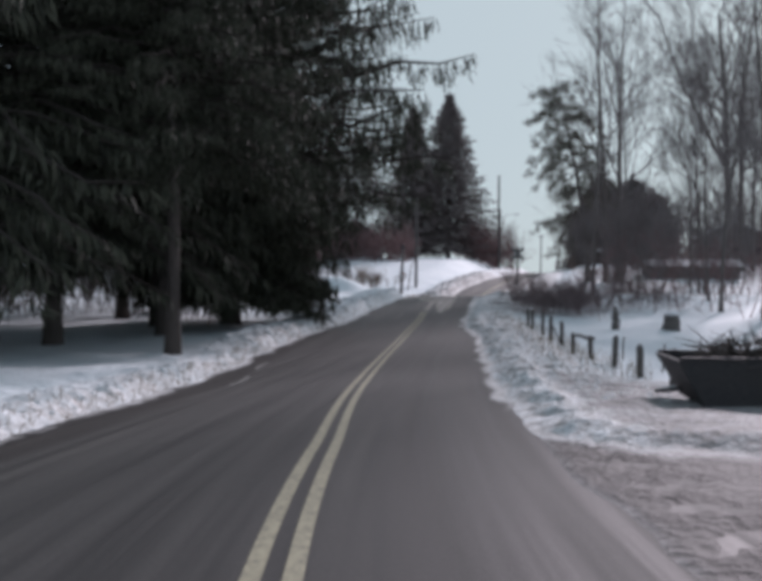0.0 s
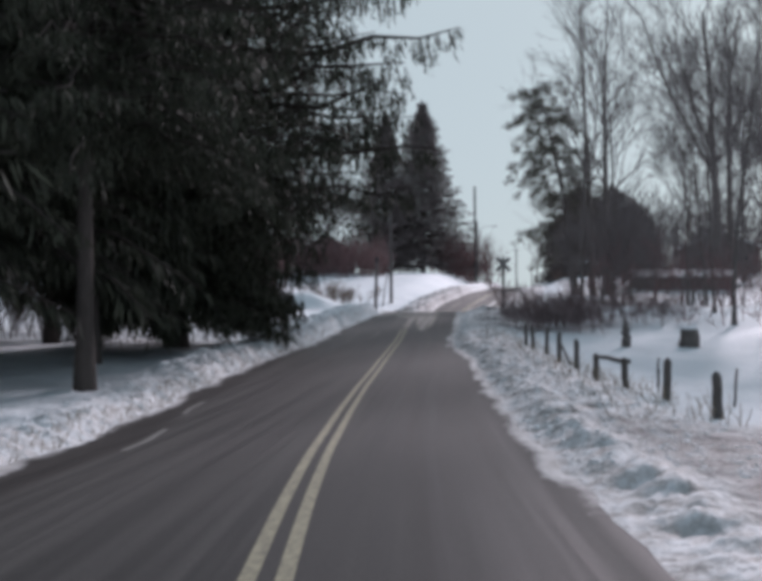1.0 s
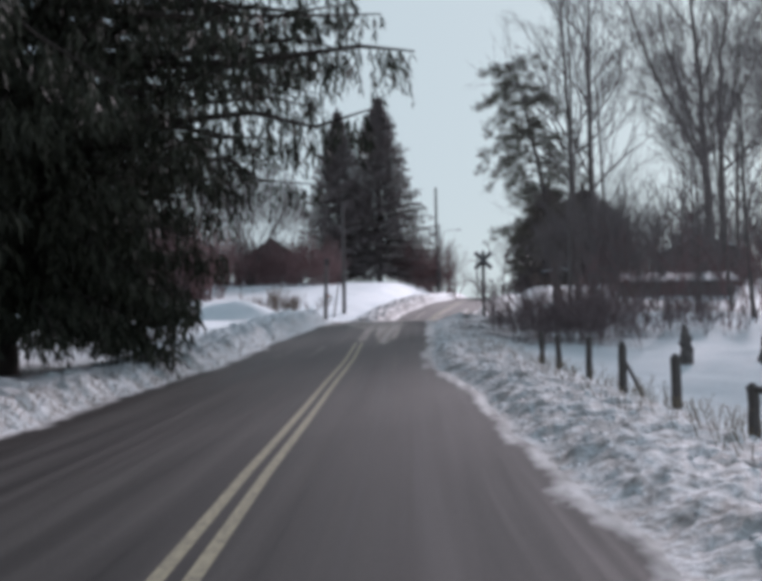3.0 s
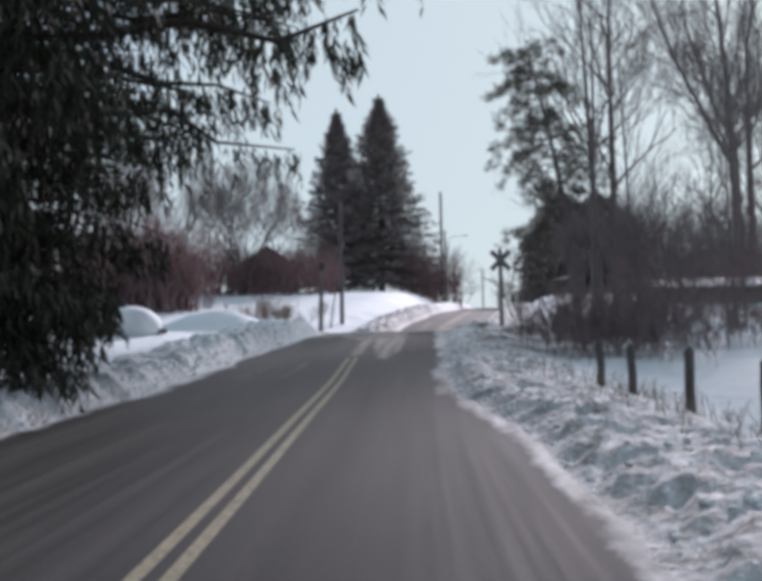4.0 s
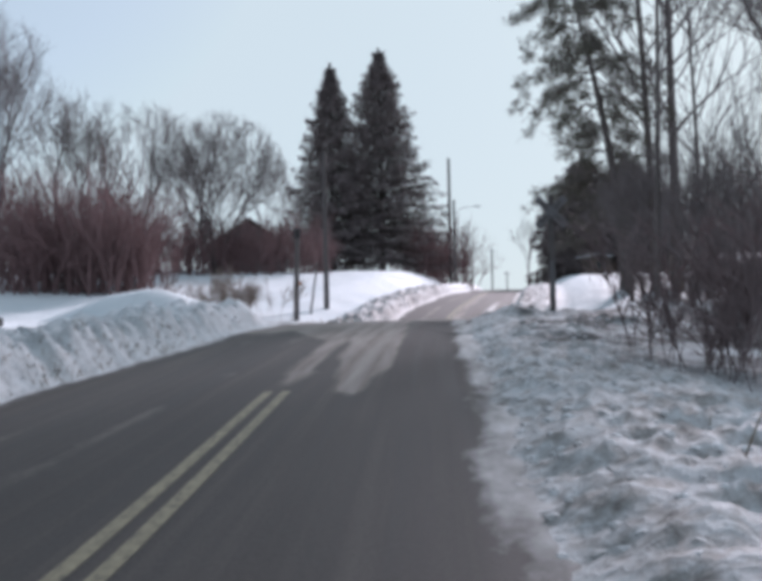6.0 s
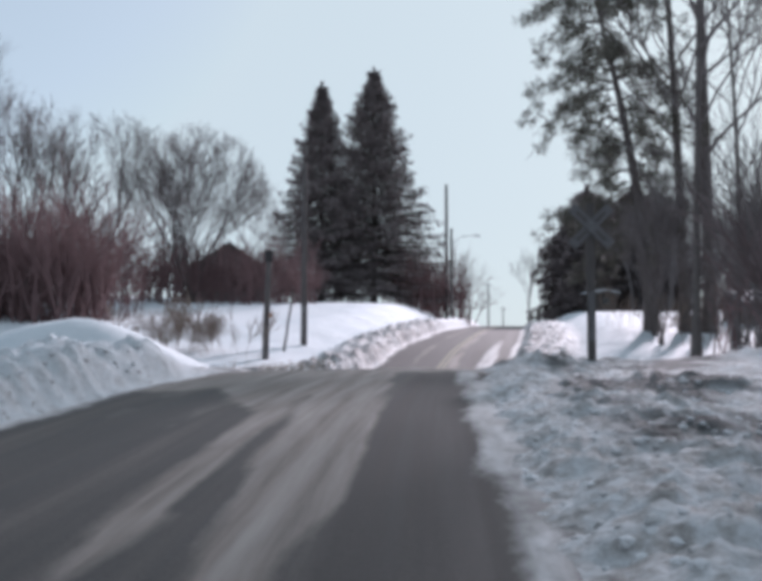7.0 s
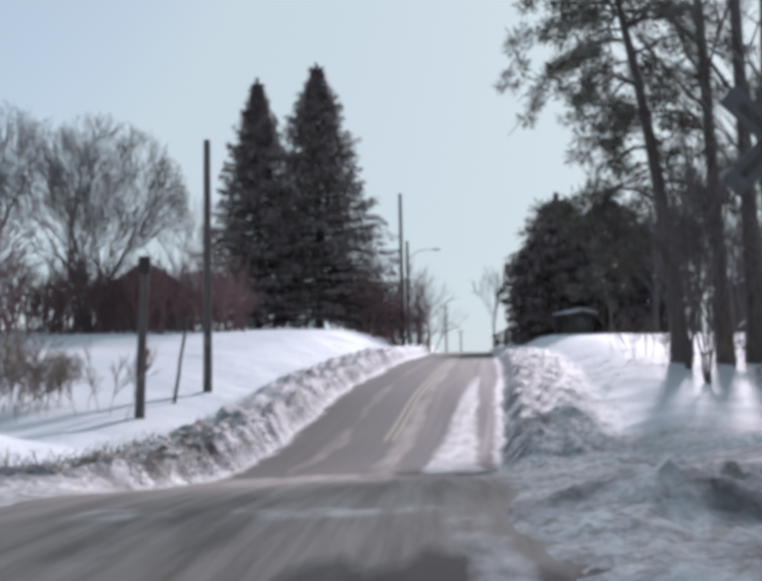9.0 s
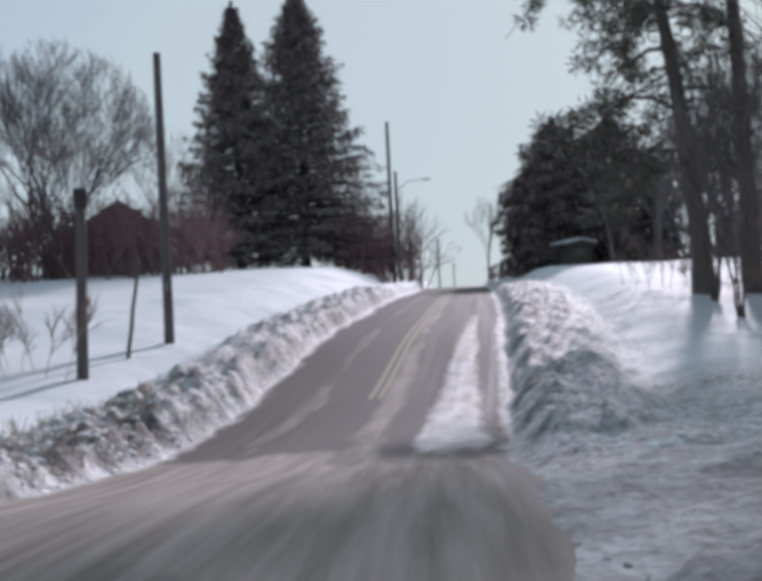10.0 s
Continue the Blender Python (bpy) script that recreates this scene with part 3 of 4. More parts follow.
    def mesh(self, name, material, parent, smooth=False):
        return from_arrays(name, self.v, self.f, material, parent, smooth)


def conifer(name, x, y, height, profile, bare, seed, branches, sprays, spray_len, needles, label, trunk_r=0.3, droop=0.35, lean=(0, 0), low=0.92, hang=1.9, tassels=False):
    """profile(h in 0..1) gives the reach of the limbs; bare: height of the lowest limb."""
    rng = random.Random(seed)
    root = empty_at(name, x, y, gz(x, y) - 0.1)
    tagged(root, label, "tree")
    wood, limbs, green = Soup(), Soup(), Soup()
    axis = lambda h: Vector((lean[0] * (h / height) ** 1.5, lean[1] * (h / height) ** 1.5, h))
    steps = 14
    wood.tube([axis(height * i / steps) for i in range(steps + 1)], [trunk_r * (1 - 0.97 * (i / steps)) * (1.35 if i == 0 else 1) for i in range(steps + 1)], 9)
    for b in range(branches):
        f = (b + rng.random()) / branches
        h = bare + (height - bare) * f ** low
        reach = profile(h / height) * rng.uniform(0.72, 1.12)
        if reach < 0.15:
            continue
        az = b * 2.39996 + rng.uniform(-0.4, 0.4)
        out = Vector((math.cos(az), math.sin(az), 0))
        lift = 0.55 * f - 0.1
        pts, n = [], 6
        for i in range(n + 1):
            s = i / n
            pts.append(axis(h) + out * reach * s + Vector((0, 0, reach * (lift * s - droop * s * s * (1.2 - f) + 0.12 * s ** 3))) + Vector((rng.uniform(-1, 1), rng.uniform(-1, 1), rng.uniform(-1, 1))) * 0.03 * reach * (i > 0))
        limbs.tube(pts, [max(0.012, 0.02 * reach * (1 - 0.9 * i / n)) for i in range(n + 1)], 4)
        side = out.cross(Vector((0, 0, 1)))
        count = int(sprays * (0.35 + 0.65 * reach / max(0.1, profile(0.3))))
        for _ in range(count // 4 if tassels else count):
            s = rng.uniform(0.12, 1.0) ** 0.8
            i = min(n - 1, int(s * n))
            p = pts[i].lerp(pts[i + 1], s * n - i)
            w = reach * 0.24 * (1 - s * 0.75) + 0.12
            off = rng.uniform(-1, 1)
            p = p + side * off * w + Vector((0, 0, -abs(off) * w * 0.25))
            d = (out * rng.uniform(0.1, 0.7) + side * off * 0.8 + Vector((0, 0, rng.uniform(-hang, 0.6 - 0.32 * hang)))).normalized()
            if not tassels:
                green.spray(p, d, spray_len * rng.uniform(0.6, 1.4), spray_len * rng.uniform(0.05, 0.105), rng)
                continue
            # a hanging twig set with short needle tufts
            d = (out * rng.uniform(-0.1, 0.3) + side * off * 0.25 + Vector((0, 0, -1))).normalized()
            drop = spray_len * rng.uniform(0.5, 1.9)
            for k in range(8):
                q = p + d * drop * (k + rng.random()) / 8
                e = (d + Vector((rng.uniform(-1, 1), rng.uniform(-1, 1), rng.uniform(-0.6, 0.5))) * 0.55).normalized()
                green.spray(q, e, spray_len * rng.uniform(0.38, 0.75), spray_len * rng.uniform(0.04, 0.068), rng)
    for _ in range(40):
        p = axis(height * rng.uniform(0.95, 1.01))
        green.spray(p, Vector((rng.uniform(-0.5, 0.5), rng.uniform(-0.5, 0.5), 1)).normalized(), spray_len, spray_len * 0.15, rng)
    bare_faces, base = len(wood.f), len(wood.v)
    wood.v += limbs.v
    wood.f += [tuple(base + i for i in face) for face in limbs.f]
    trunk = wood.mesh("trunk", SPRUCE_TRUNK, root, True)
    trunk.data.materials.append(SPRUCE_BARK)
    trunk.data.polygons.foreach_set("material_index", [0] * bare_faces + [1] * (len(wood.f) - bare_faces))
    green.mesh("crown", needles, root)
    return root


def grow(soup, p, d, length, radius, depth, rng, spread, up, kids=(2, 3), thin=0.62, dome=None):
    tip = p + d * length * 0.75
    if dome and ((tip.x / dome[0]) ** 2 + (tip.y / dome[0]) ** 2 + (max(0, tip.z - dome[1]) / dome[2]) ** 2) > 1:
        return
    if depth == 0:
        bend = Vector((rng.uniform(-1, 1), rng.uniform(-1, 1), rng.uniform(-1, 1) + up)) * 0.2
        soup.spike(p, p + (d + bend).normalized() * length, radius)
        return
    n = 4 if depth > 2 else 2 if depth > 1 or radius > 0.012 else 1
    pts, q, e = [p.copy()], p.copy(), d.copy()
    for i in range(n):
        e = (e + Vector((rng.uniform(-1, 1), rng.uniform(-1, 1), rng.uniform(-1, 1) + up)) * 0.16).normalized()
        q = q + e * length / n
        pts.append(q.copy())
    r2 = radius * 0.62
    soup.tube(pts, [radius + (r2 - radius) * i / n for i in range(n + 1)], 6 if depth > 3 else 4 if depth > 2 else 3)
    for k in range(rng.randint(*kids)):
        s = rng.uniform(0.45, 1.0) if k else 1.0
        i = min(n - 1, int(s * n))
        at = pts[i].lerp(pts[i + 1], min(1, s * n - i))
        az = rng.uniform(0, 6.28)
        a = e.orthogonal().normalized()
        b = e.cross(a)
        turn = spread * rng.uniform(0.5, 1.2) * (0.55 if k == 0 else 1)
        nd = (e * math.cos(turn) + (a * math.cos(az) + b * math.sin(az)) * math.sin(turn)).normalized()
        grow(soup, at, nd, length * rng.uniform(0.62, 0.86), max(0.013 if length > 0.6 else 0.006, radius * thin * rng.uniform(0.8, 1.1)), depth - 1, rng, spread, up, kids, thin, dome)


def bare_tree(name, x, y, height, seed, label, stems=1, depth=7, spread=0.5, up=0.35, trunk=0.28, material=None, group="", dome=None, fork=0.36, splay=0.16):
    rng = random.Random(seed)
    root = empty_at(name, x, y, gz(x, y) - 0.1)
    tagged(root, label, "tree", group)
    trunk_soup, crown = Soup(), Soup()
    for s in range(stems):
        a = 6.28 * s / stems + rng.uniform(-0.5, 0.5)
        lean = Vector((math.cos(a), math.sin(a), 0)) * (splay if stems > 1 else 0.03)
        p = Vector((math.cos(a), math.sin(a), 0)) * (trunk * 1.2 if stems > 1 else 0)
        h = height * fork * rng.uniform(0.85, 1.15)
        e = (Vector((0, 0, 1)) + lean).normalized()
        pts = [p + e * h * i / 5 + Vector((rng.uniform(-1, 1), rng.uniform(-1, 1), 0)) * 0.05 * (i > 0) for i in range(6)]
        trunk_soup.tube(pts, [trunk * (1.35 if i == 0 else 1 - 0.08 * i) for i in range(6)], 9)
        for k in range(rng.randint(4, 6)):
            i = rng.randint(3, 5) if k else 5
            az = rng.uniform(0, 6.28)
            t = spread * rng.uniform(0.4, 1.0) * (0.4 if k == 0 else 1)
            nd = (e * math.cos(t) + Vector((math.cos(az), math.sin(az), 0)) * math.sin(t)).normalized()
            grow(crown, pts[i], nd, height * rng.uniform(0.17, 0.24), trunk * (0.36 if k else 0.62), depth - 1, rng, spread, up, dome=dome)
    trunk_soup.mesh("trunk", material or BARK, root, True)
    crown.mesh("crown", TWIG if material is None else material, root)
    return root


def thicket(name, area, count, height, seed, material, label, thick=1.0):
    """Brush: many thin forked stems on the ground inside area(rng) -> (x, y, scale)."""
    rng = random.Random(seed)
    soup = Soup()
    for _ in range(count):
        x, y, sc = area(rng)
        z = gz(x, y)
        h = height * sc * rng.uniform(0.6, 1.1)
        d = Vector((rng.uniform(-0.35, 0.35), rng.uniform(-0.35, 0.35), 1)).normalized()
        grow(soup, Vector((x, y, z - 0.1)), d, h * 0.42, thick * ((0.008 if h > 3 else 0.003) + 0.0035 * h), 3, rng, 0.6, 0.2, (2, 4) if height > 4 else (2, 5), 0.6)
    ob = soup.mesh(name, material, None)
    return tagged(ob, label, "shrub", kind="stuff")


def reaching(h):
    return (3.3 + 2.2 * min(1, h / 0.16) + 4.7 * float(smooth(0.17, 0.26, h))) * (1 if h < 0.5 else max(0.05, 1 - (h - 0.5) / 0.51))


def wide(h):
    return (2.8 + 4.6 * min(1, h / 0.22)) * (1 if h < 0.45 else max(0.05, 1 - (h - 0.45) / 0.56))


def cone(r):
    return lambda h: r * max(0.03, 1 - h) ** 0.85


# roadside grove of old spruces
conifer("spruce_tree", -5.5, 28.9, 25, lambda h: 0.66 * wide(h), 6.6, 1, 190, 400, 0.37, NEEDLES, "tall dark spruce beside the road with hanging boughs", 0.22, 0.36, low=1.35, hang=2.4, tassels=True)
conifer("spruce_tree", -5.6, 43.4, 28, reaching, 2.4, 2, 400, 490, 0.49, NEEDLES, "tall dark spruce whose boughs reach over the road", 0.42, 0.28, low=1.55, hang=3.4, tassels=True)
for i, (x, y, h) in enumerate(((-7.5, 37.5, 26), (-8.6, 41.5, 27), (-10.5, 33, 24), (-12, 26, 24), (-11.5, 47, 25), (-17, 33, 23), (-17, 44, 24), (-11.5, 29, 23), (-19, 22, 23), (-23, 38, 22))):
    tree = conifer("spruce_tree", x, y, h, (lambda q: 0.62 * wide(q)) if i < 2 else wide, 5.6 if i == 7 else 4.6, 10 + i, 150, (260 if i == 7 else 140) if i in (0, 1, 2, 3, 4, 7) else 90, (0.33 if i == 7 else 0.54) if i in (0, 1, 2, 3, 4, 7) else 0.74, NEEDLES, "dark spruce in a dense roadside grove", 0.3, 0.36, low=1.35, hang=2.8)
    tagged(tree, group="roadside spruces")
# added out of view, only to throw shade over the yard
conifer("spruce_tree", 24.5, 41.5, 15, cone(4.6), 0.8, 40, 120, 110, 0.6, NEEDLES, "unseen spruce added to shade the snowy yard", 0.25, 0.3)
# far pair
conifer("spruce_tree", 16.4, 153, 27.6, cone(10.2), 1.8, 30, 420, 130, 0.62, NEEDLES_HAZED, "tall pointed spruce in a snowy field", 0.4, 0.12)
conifer("spruce_tree", 10.2, 150, 24.8, cone(8.0), 1.8, 31, 360, 120, 0.62, NEEDLES_HAZED, "slimmer pointed spruce beside a taller one", 0.35, 0.12)
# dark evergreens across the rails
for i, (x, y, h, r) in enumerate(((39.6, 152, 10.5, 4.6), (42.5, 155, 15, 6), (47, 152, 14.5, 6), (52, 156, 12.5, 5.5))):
    conifer("evergreen_tree", x, y, h, lambda q, r=r: r * (1 - q ** 3.4) + 0.1, 0.4, 50 + i, 150, 90, 0.9, NEEDLES_HAZED, "dark dense evergreen on a snowy rise", 0.3, 0.3)
# pine by the crossing
def pine(x, y, height, seed, lean, label):
    rng = random.Random(seed)
    root = empty_at("pine_tree", x, y, gz(x, y) - 0.1)
    tagged(root, label, "tree")
    wood, green = Soup(), Soup()
    axis = lambda f: Vector((lean * f ** 1.4 + 0.15 * math.sin(5 * f), 0.1 * math.sin(7 * f), height * f))
    wood.tube([axis(i / 14) for i in range(15)], [0.35 * (1 - 0.93 * i / 14) * (1.3 if i == 0 else 1) for i in range(15)], 10)
    for k in range(88):
        f = 0.22 + 0.78 * ((k + rng.random()) / 88)
        reach = (4.9 if f < 0.8 else 4.9 * (1.25 - f) / 0.45) * rng.uniform(0.45, 1.1)
        az = rng.uniform(0, 6.28)
        out = Vector((math.cos(az), math.sin(az), 0))
        rise, sag = rng.uniform(0.05, 0.5), rng.uniform(0.45, 0.95)
        pts = []
        for i in range(7):
            s = i / 6
            pts.append(axis(f) + out * reach * s + Vector((0, 0, reach * (rise * s - sag * s * s))) + Vector((rng.uniform(-1, 1), rng.uniform(-1, 1), rng.uniform(-1, 1))) * 0.05 * reach * (i > 0))
        wood.tube(pts, [max(0.012, 0.016 * reach * (1 - 0.9 * i / 6)) for i in range(7)], 4)
        for _ in range(int(3 + 2.2 * reach)):
            s = rng.uniform(0.3, 1.0)
            i = min(5, int(s * 6))
            c = pts[i].lerp(pts[i + 1], s * 6 - i) + Vector((rng.uniform(-1, 1), rng.uniform(-1, 1), rng.uniform(-0.8, 0.2))) * 0.45
            wood.tube([pts[i], c], [0.012, 0.006], 3)
            size = rng.uniform(0.28, 0.56)
            for _ in range(40):
                d = Vector((rng.gauss(0, 1), rng.gauss(0, 1), rng.gauss(-0.25, 0.8))).normalized()
                green.spray(c + d * size * rng.uniform(0, 0.6), d, size * 0.75, 0.024, rng)
    wood.mesh("trunk", BARK, root, True)
    green.mesh("crown", PINE_NEEDLES, root)


pine(24.3, 93, 20.5, 70, -3.3, "open-crowned pine with feathery drooping limbs")

BARE = "leafless deciduous tree on snow"
def forest_tree(x, y, height, seed, trunk, label, limbs=15):
    """A tall straight-grown tree: a leader to the top with rising side limbs."""
    rng = random.Random(seed)
    root = empty_at("bare_tree", x, y, gz(x, y) - 0.1)
    tagged(root, label, "tree", "trees right of the road")
    wood, crown = Soup(), Soup()
    bend, ph = rng.uniform(0.2, 0.9), rng.uniform(0, 6.28)
    lean = (rng.uniform(-1.6, 1.6), rng.uniform(-1, 1))
    axis = lambda f: Vector((lean[0] * f + bend * math.sin(3.5 * f + ph) * f, lean[1] * f + bend * math.cos(3 * f + ph) * f, height * f))
    wood.tube([axis(i / 16) for i in range(17)], [trunk * (1 - 0.94 * i / 16) * (1.35 if i == 0 else 1) for i in range(17)], 8)
    for k in range(rng.randint(limbs - 2, limbs + 2)):
        f = rng.uniform(0.26, 0.97)
        az = rng.uniform(0, 6.28)
        tilt = rng.uniform(0.45, 1.0)
        d = Vector((math.cos(az) * math.sin(tilt), math.sin(az) * math.sin(tilt), math.cos(tilt)))
        grow(crown, axis(f), d, height * (0.16 - 0.09 * f) * rng.uniform(0.7, 1.3), max(0.022, trunk * (0.40 - 0.3 * f)), 5 if f < 0.7 else 4, rng, 0.6, 0.4)
    wood.mesh("trunk", BARK, root, True)
    crown.mesh("crown", TWIG, root)


TALL = "tall slender leafless tree in the snowy wood"
def spreading_tree(x, y, seed, label):
    """An old tree with two stems, a long limb to one side and a wide crown."""
    rng = random.Random(seed)
    root = empty_at("spreading_tree", x, y, gz(x, y) - 0.1)
    tagged(root, label, "tree", "trees right of the road")
    crown = Soup()

    def stem(name, r0, r1, path, n, reach):
        """A limb along a few turning points, wavering a little, with side branches on its outer part."""
        pts = []
        for a, b in zip(path[:-1], path[1:]):
            for k in range(4):
                pts.append(Vector(a).lerp(Vector(b), k / 4) + Vector((rng.uniform(-1, 1), rng.uniform(-1, 1), 0)) * 0.10)
        pts.append(Vector(path[-1]))
        m = len(pts) - 1
        soup = Soup()
        soup.tube(pts, [(r0 + (r1 - r0) * (i / m) ** 0.8) * (1.3 if i == 0 and path[0][2] == 0 else 1) for i in range(m + 1)], 9)
        soup.mesh(name, BARK, root, True)
        for k in range(n):
            i = rng.randint(m // 3, m)
            on = (pts[min(i + 1, m)] - pts[i - 1]).normalized()
            az, turn = rng.uniform(0, 6.28), rng.uniform(0.3, 0.8)
            side = on.orthogonal().normalized()
            d = on * math.cos(turn) + (side * math.cos(az) + on.cross(side) * math.sin(az)) * math.sin(turn)
            grow(crown, pts[i], d, reach * rng.uniform(0.7, 1.2), max(0.05, 0.45 * (r0 + (r1 - r0) * i / m)), 6, rng, 0.5, 0.35)

    stem("trunk", 0.62, 0.14, ((0, 0, 0), (0.0, 0, 9), (-0.3, 0, 15), (-0.4, 0.5, 22), (-1.2, 0.5, 31)), 10, 3.6)
    stem("trunk", 0.46, 0.10, ((1.9, 0.8, 0), (1.8, 0.8, 9), (1.7, 0.8, 17), (2.1, 1, 24), (3.2, 1, 31)), 9, 3.4)
    stem("limb", 0.30, 0.08, ((-0.2, 0, 12.4), (-2.0, -0.5, 15.0), (-4.2, -1, 18.6), (-6.4, -1, 23.0), (-9.0, -1, 30)), 9, 3.0)
    stem("limb", 0.22, 0.07, ((-0.3, 0, 14.5), (-1.6, 1, 19), (-3.2, 1.5, 24), (-4.4, 1.5, 30)), 7, 3.0)
    stem("limb", 0.20, 0.07, ((1.7, 0.8, 16.5), (3.6, 0, 20), (6.0, -0.5, 25), (8.0, -0.5, 29)), 7, 3.0)
    stem("limb", 0.16, 0.06, ((1.8, 0.8, 12.0), (4.6, 1, 14.5), (8.0, 1, 16)), 5, 2.6)
    crown.mesh("crown", TWIG, root)


forest_tree(27.4, 93.0, 31, 80, 0.38, "tall thick-trunked leafless tree in the snowy wood", 12)
forest_tree(26.1, 93.0, 30, 79, 0.31, "tall leafless tree beside a thicker one", 11)
spreading_tree(45.0, 108.0, 77, "large old leafless tree with spreading limbs deep in the wood")
for i, (x, y, h, r) in enumerate(((22.4, 84, 27, 0.2), (38, 100, 20, 0.13), (33, 86, 18, 0.12), (44, 92, 27, 0.3), (28.5, 76, 17, 0.11),
                                  (38, 74, 25, 0.26), (48, 108, 26, 0.28), (24.5, 62, 18, 0.12), (36, 64, 23, 0.24), (23, 50, 21, 0.22), (27.5, 56, 23, 0.24), (30, 64, 20, 0.14), (27, 69, 18, 0.11), (33, 72, 19, 0.12), (22.5, 55, 18, 0.14), (26.5, 88.5, 24, 0.16))):
    forest_tree(x, y, h, 90 + i, r, TALL, 14 if y > 75 else 16)
for i, (x, y, h) in enumerate(((22.9, 88.5, 8), (23.8, 91.5, 9), (24.6, 82.5, 8))):
    bare_tree("sapling", x, y, h, 140 + i, "slim many-stemmed leafless sapling clump in snow", 4, 5, 0.45, 0.5, 0.045)
bare_tree("bare_tree", -1.5, 123, 16, 110, "spreading leafless maple with several stems on a field edge", 4, 8, 0.56, 0.24, 0.17, dome=(6.5, 8.4, 6.4), fork=0.26, splay=0.26)
for i, (x, y, h) in enumerate(((-13.5, 121, 17.5), (-8.6, 122, 16.5), (-18.9, 116, 23), (-20.8, 115.5, 24), (-36, 120, 18), (3, 165, 18), (-6, 150, 17), (-32, 96, 17), (-46, 110, 18))):
    bare_tree("bare_tree", x, y, h, 120 + i, BARE, 2, 7, 0.5, 0.35, 0.2, dome=(0.36 * h, 0.5 * h, 0.45 * h), fork=0.25)

bare_tree("bare_tree", 36.5, 160, 9.5, 131, "small leafless tree beside the far road", 1, 6, 0.5, 0.35, 0.12)


def wood_floor(r):
    y = r.uniform(46, 112)
    return r.uniform(max(20.0 if y < 62 else 17.5, 13.5 + 0.50 * (y - 64.5)), 52), y, r.uniform(0.5, 1.2)


thicket("brush", lambda r: (r.uniform(-52, -3.5), r.uniform(104, 112), r.uniform(0.25, 1.0)), 580, 6.6, 201, RED_TWIG, "red-brown leafless brush along the field edge", 3.0)
thicket("tall_brush", lambda r: (r.uniform(-60, -7), r.uniform(112, 126), r.uniform(0.5, 1.1)), 330, 9.8, 206, RED_TWIG, "tall red-brown saplings behind the field", 3.0)
thicket("brush", lambda r: (r.uniform(-7, 8.5), r.uniform(119, 133), r.uniform(0.5, 1.1)), 300, 5.6, 207, RED_TWIG, "red-brown brush in front of a low house", 3.0)
thicket("brush", lambda r: (12.0 + r.gauss(0, 1.25), 53 + r.gauss(0, 1.3), r.uniform(0.45, 1.1)), 215, 2.35, 202, BRAMBLE, "dense tangled brown brush beside the fence")
thicket("brush", lambda r: (r.uniform(13, 21), 56.5 + r.gauss(0, 1.5), r.uniform(0.4, 1.1)), 150, 1.9, 212, BRAMBLE, "low dense brown brush behind the yard")
thicket("brush", wood_floor, 250, 5.0, 203, RED_TWIG, "leafless undergrowth among the trees", 1.5)
thicket("brush", lambda r: (r.uniform(20, 27.0), r.uniform(146, 175), r.uniform(0.6, 1.2)), 210, 7.5, 204, RED_TWIG, "leafless brush along the far road", 2.6)
# added clump, set up-sun of the right bank to cast shade on it
thicket("tall_brush", lambda r: (r.uniform(22.8, 28), r.uniform(78.5, 86), r.uniform(0.8, 1.2)), 50, 10.5, 211, TWIG, "clump of tall grey saplings added to shade the bank by the crossing")
thicket("tall_brush", lambda r: (r.uniform(25, 37), r.uniform(73, 92), r.uniform(0.6, 1.1)), 100, 8.0, 209, TWIG, "tall grey-brown saplings crowding the edge of the wood")
thicket("low_brush", lambda r: (r.uniform(23.5, 33), r.uniform(79, 101), r.uniform(0.4, 1.1)), 100, 2.4, 208, DRY_STEM, "low brown weeds and brush at the foot of the trees")
thicket("tall_brush", lambda r: (r.uniform(-14, -4.5), r.uniform(101.5, 107), r.uniform(0.5, 1.05)), 230, 8.2, 213, RED_TWIG, "tall dense red-brown thicket at the field edge", 2.2)
thicket("far_wood", lambda r: (r.uniform(44, 100), r.uniform(122, 165), r.uniform(0.6, 1.1)), 260, 15.5, 214, TWIG, "far leafless wood behind the snowy field", 3.2)
thicket("brush", lambda r: (r.uniform(-24, -9.0), r.uniform(48, 56), r.uniform(0.5, 1.1)), 270, 3.6, 215, SPRUCE_BARK, "dark dead brush lying under the spruces", 1.8)
thicket("brush", lambda r: (r.uniform(-46, -17), r.uniform(46, 62), r.uniform(0.5, 1.1)), 170, 4.2, 216, BRAMBLE, "brown leafless brush behind the spruce grove", 2.0)
thicket("dry_brush", lambda r: (1.6 + r.gauss(0, 1.2), 88.6 + r.gauss(0, 1.2), r.uniform(0.6, 1.1)), 70, 2.3, 205, DRY_STEM, "dry brown brush poking from the snow")

# ---- poles, posts and signs ----
STEEL = two_scale("galvanised_steel", (0.22, 0.22, 0.23), (0.36, 0.36, 0.37), 2, 25, 0.5, 0.5, (1, 1, 1), 0.1, 0.005)
SIGN_WHITE = two_scale("weathered_white_board", (0.12, 0.115, 0.12), (0.20, 0.195, 0.20), 1.5, 12, 0.7, 0.3, (1, 1, 1), 0.2, 0.005)
ORANGE = two_scale("faded_orange_tag", (0.45, 0.16, 0.05), (0.62, 0.25, 0.09), 3, 30, 0.6, 0.4)
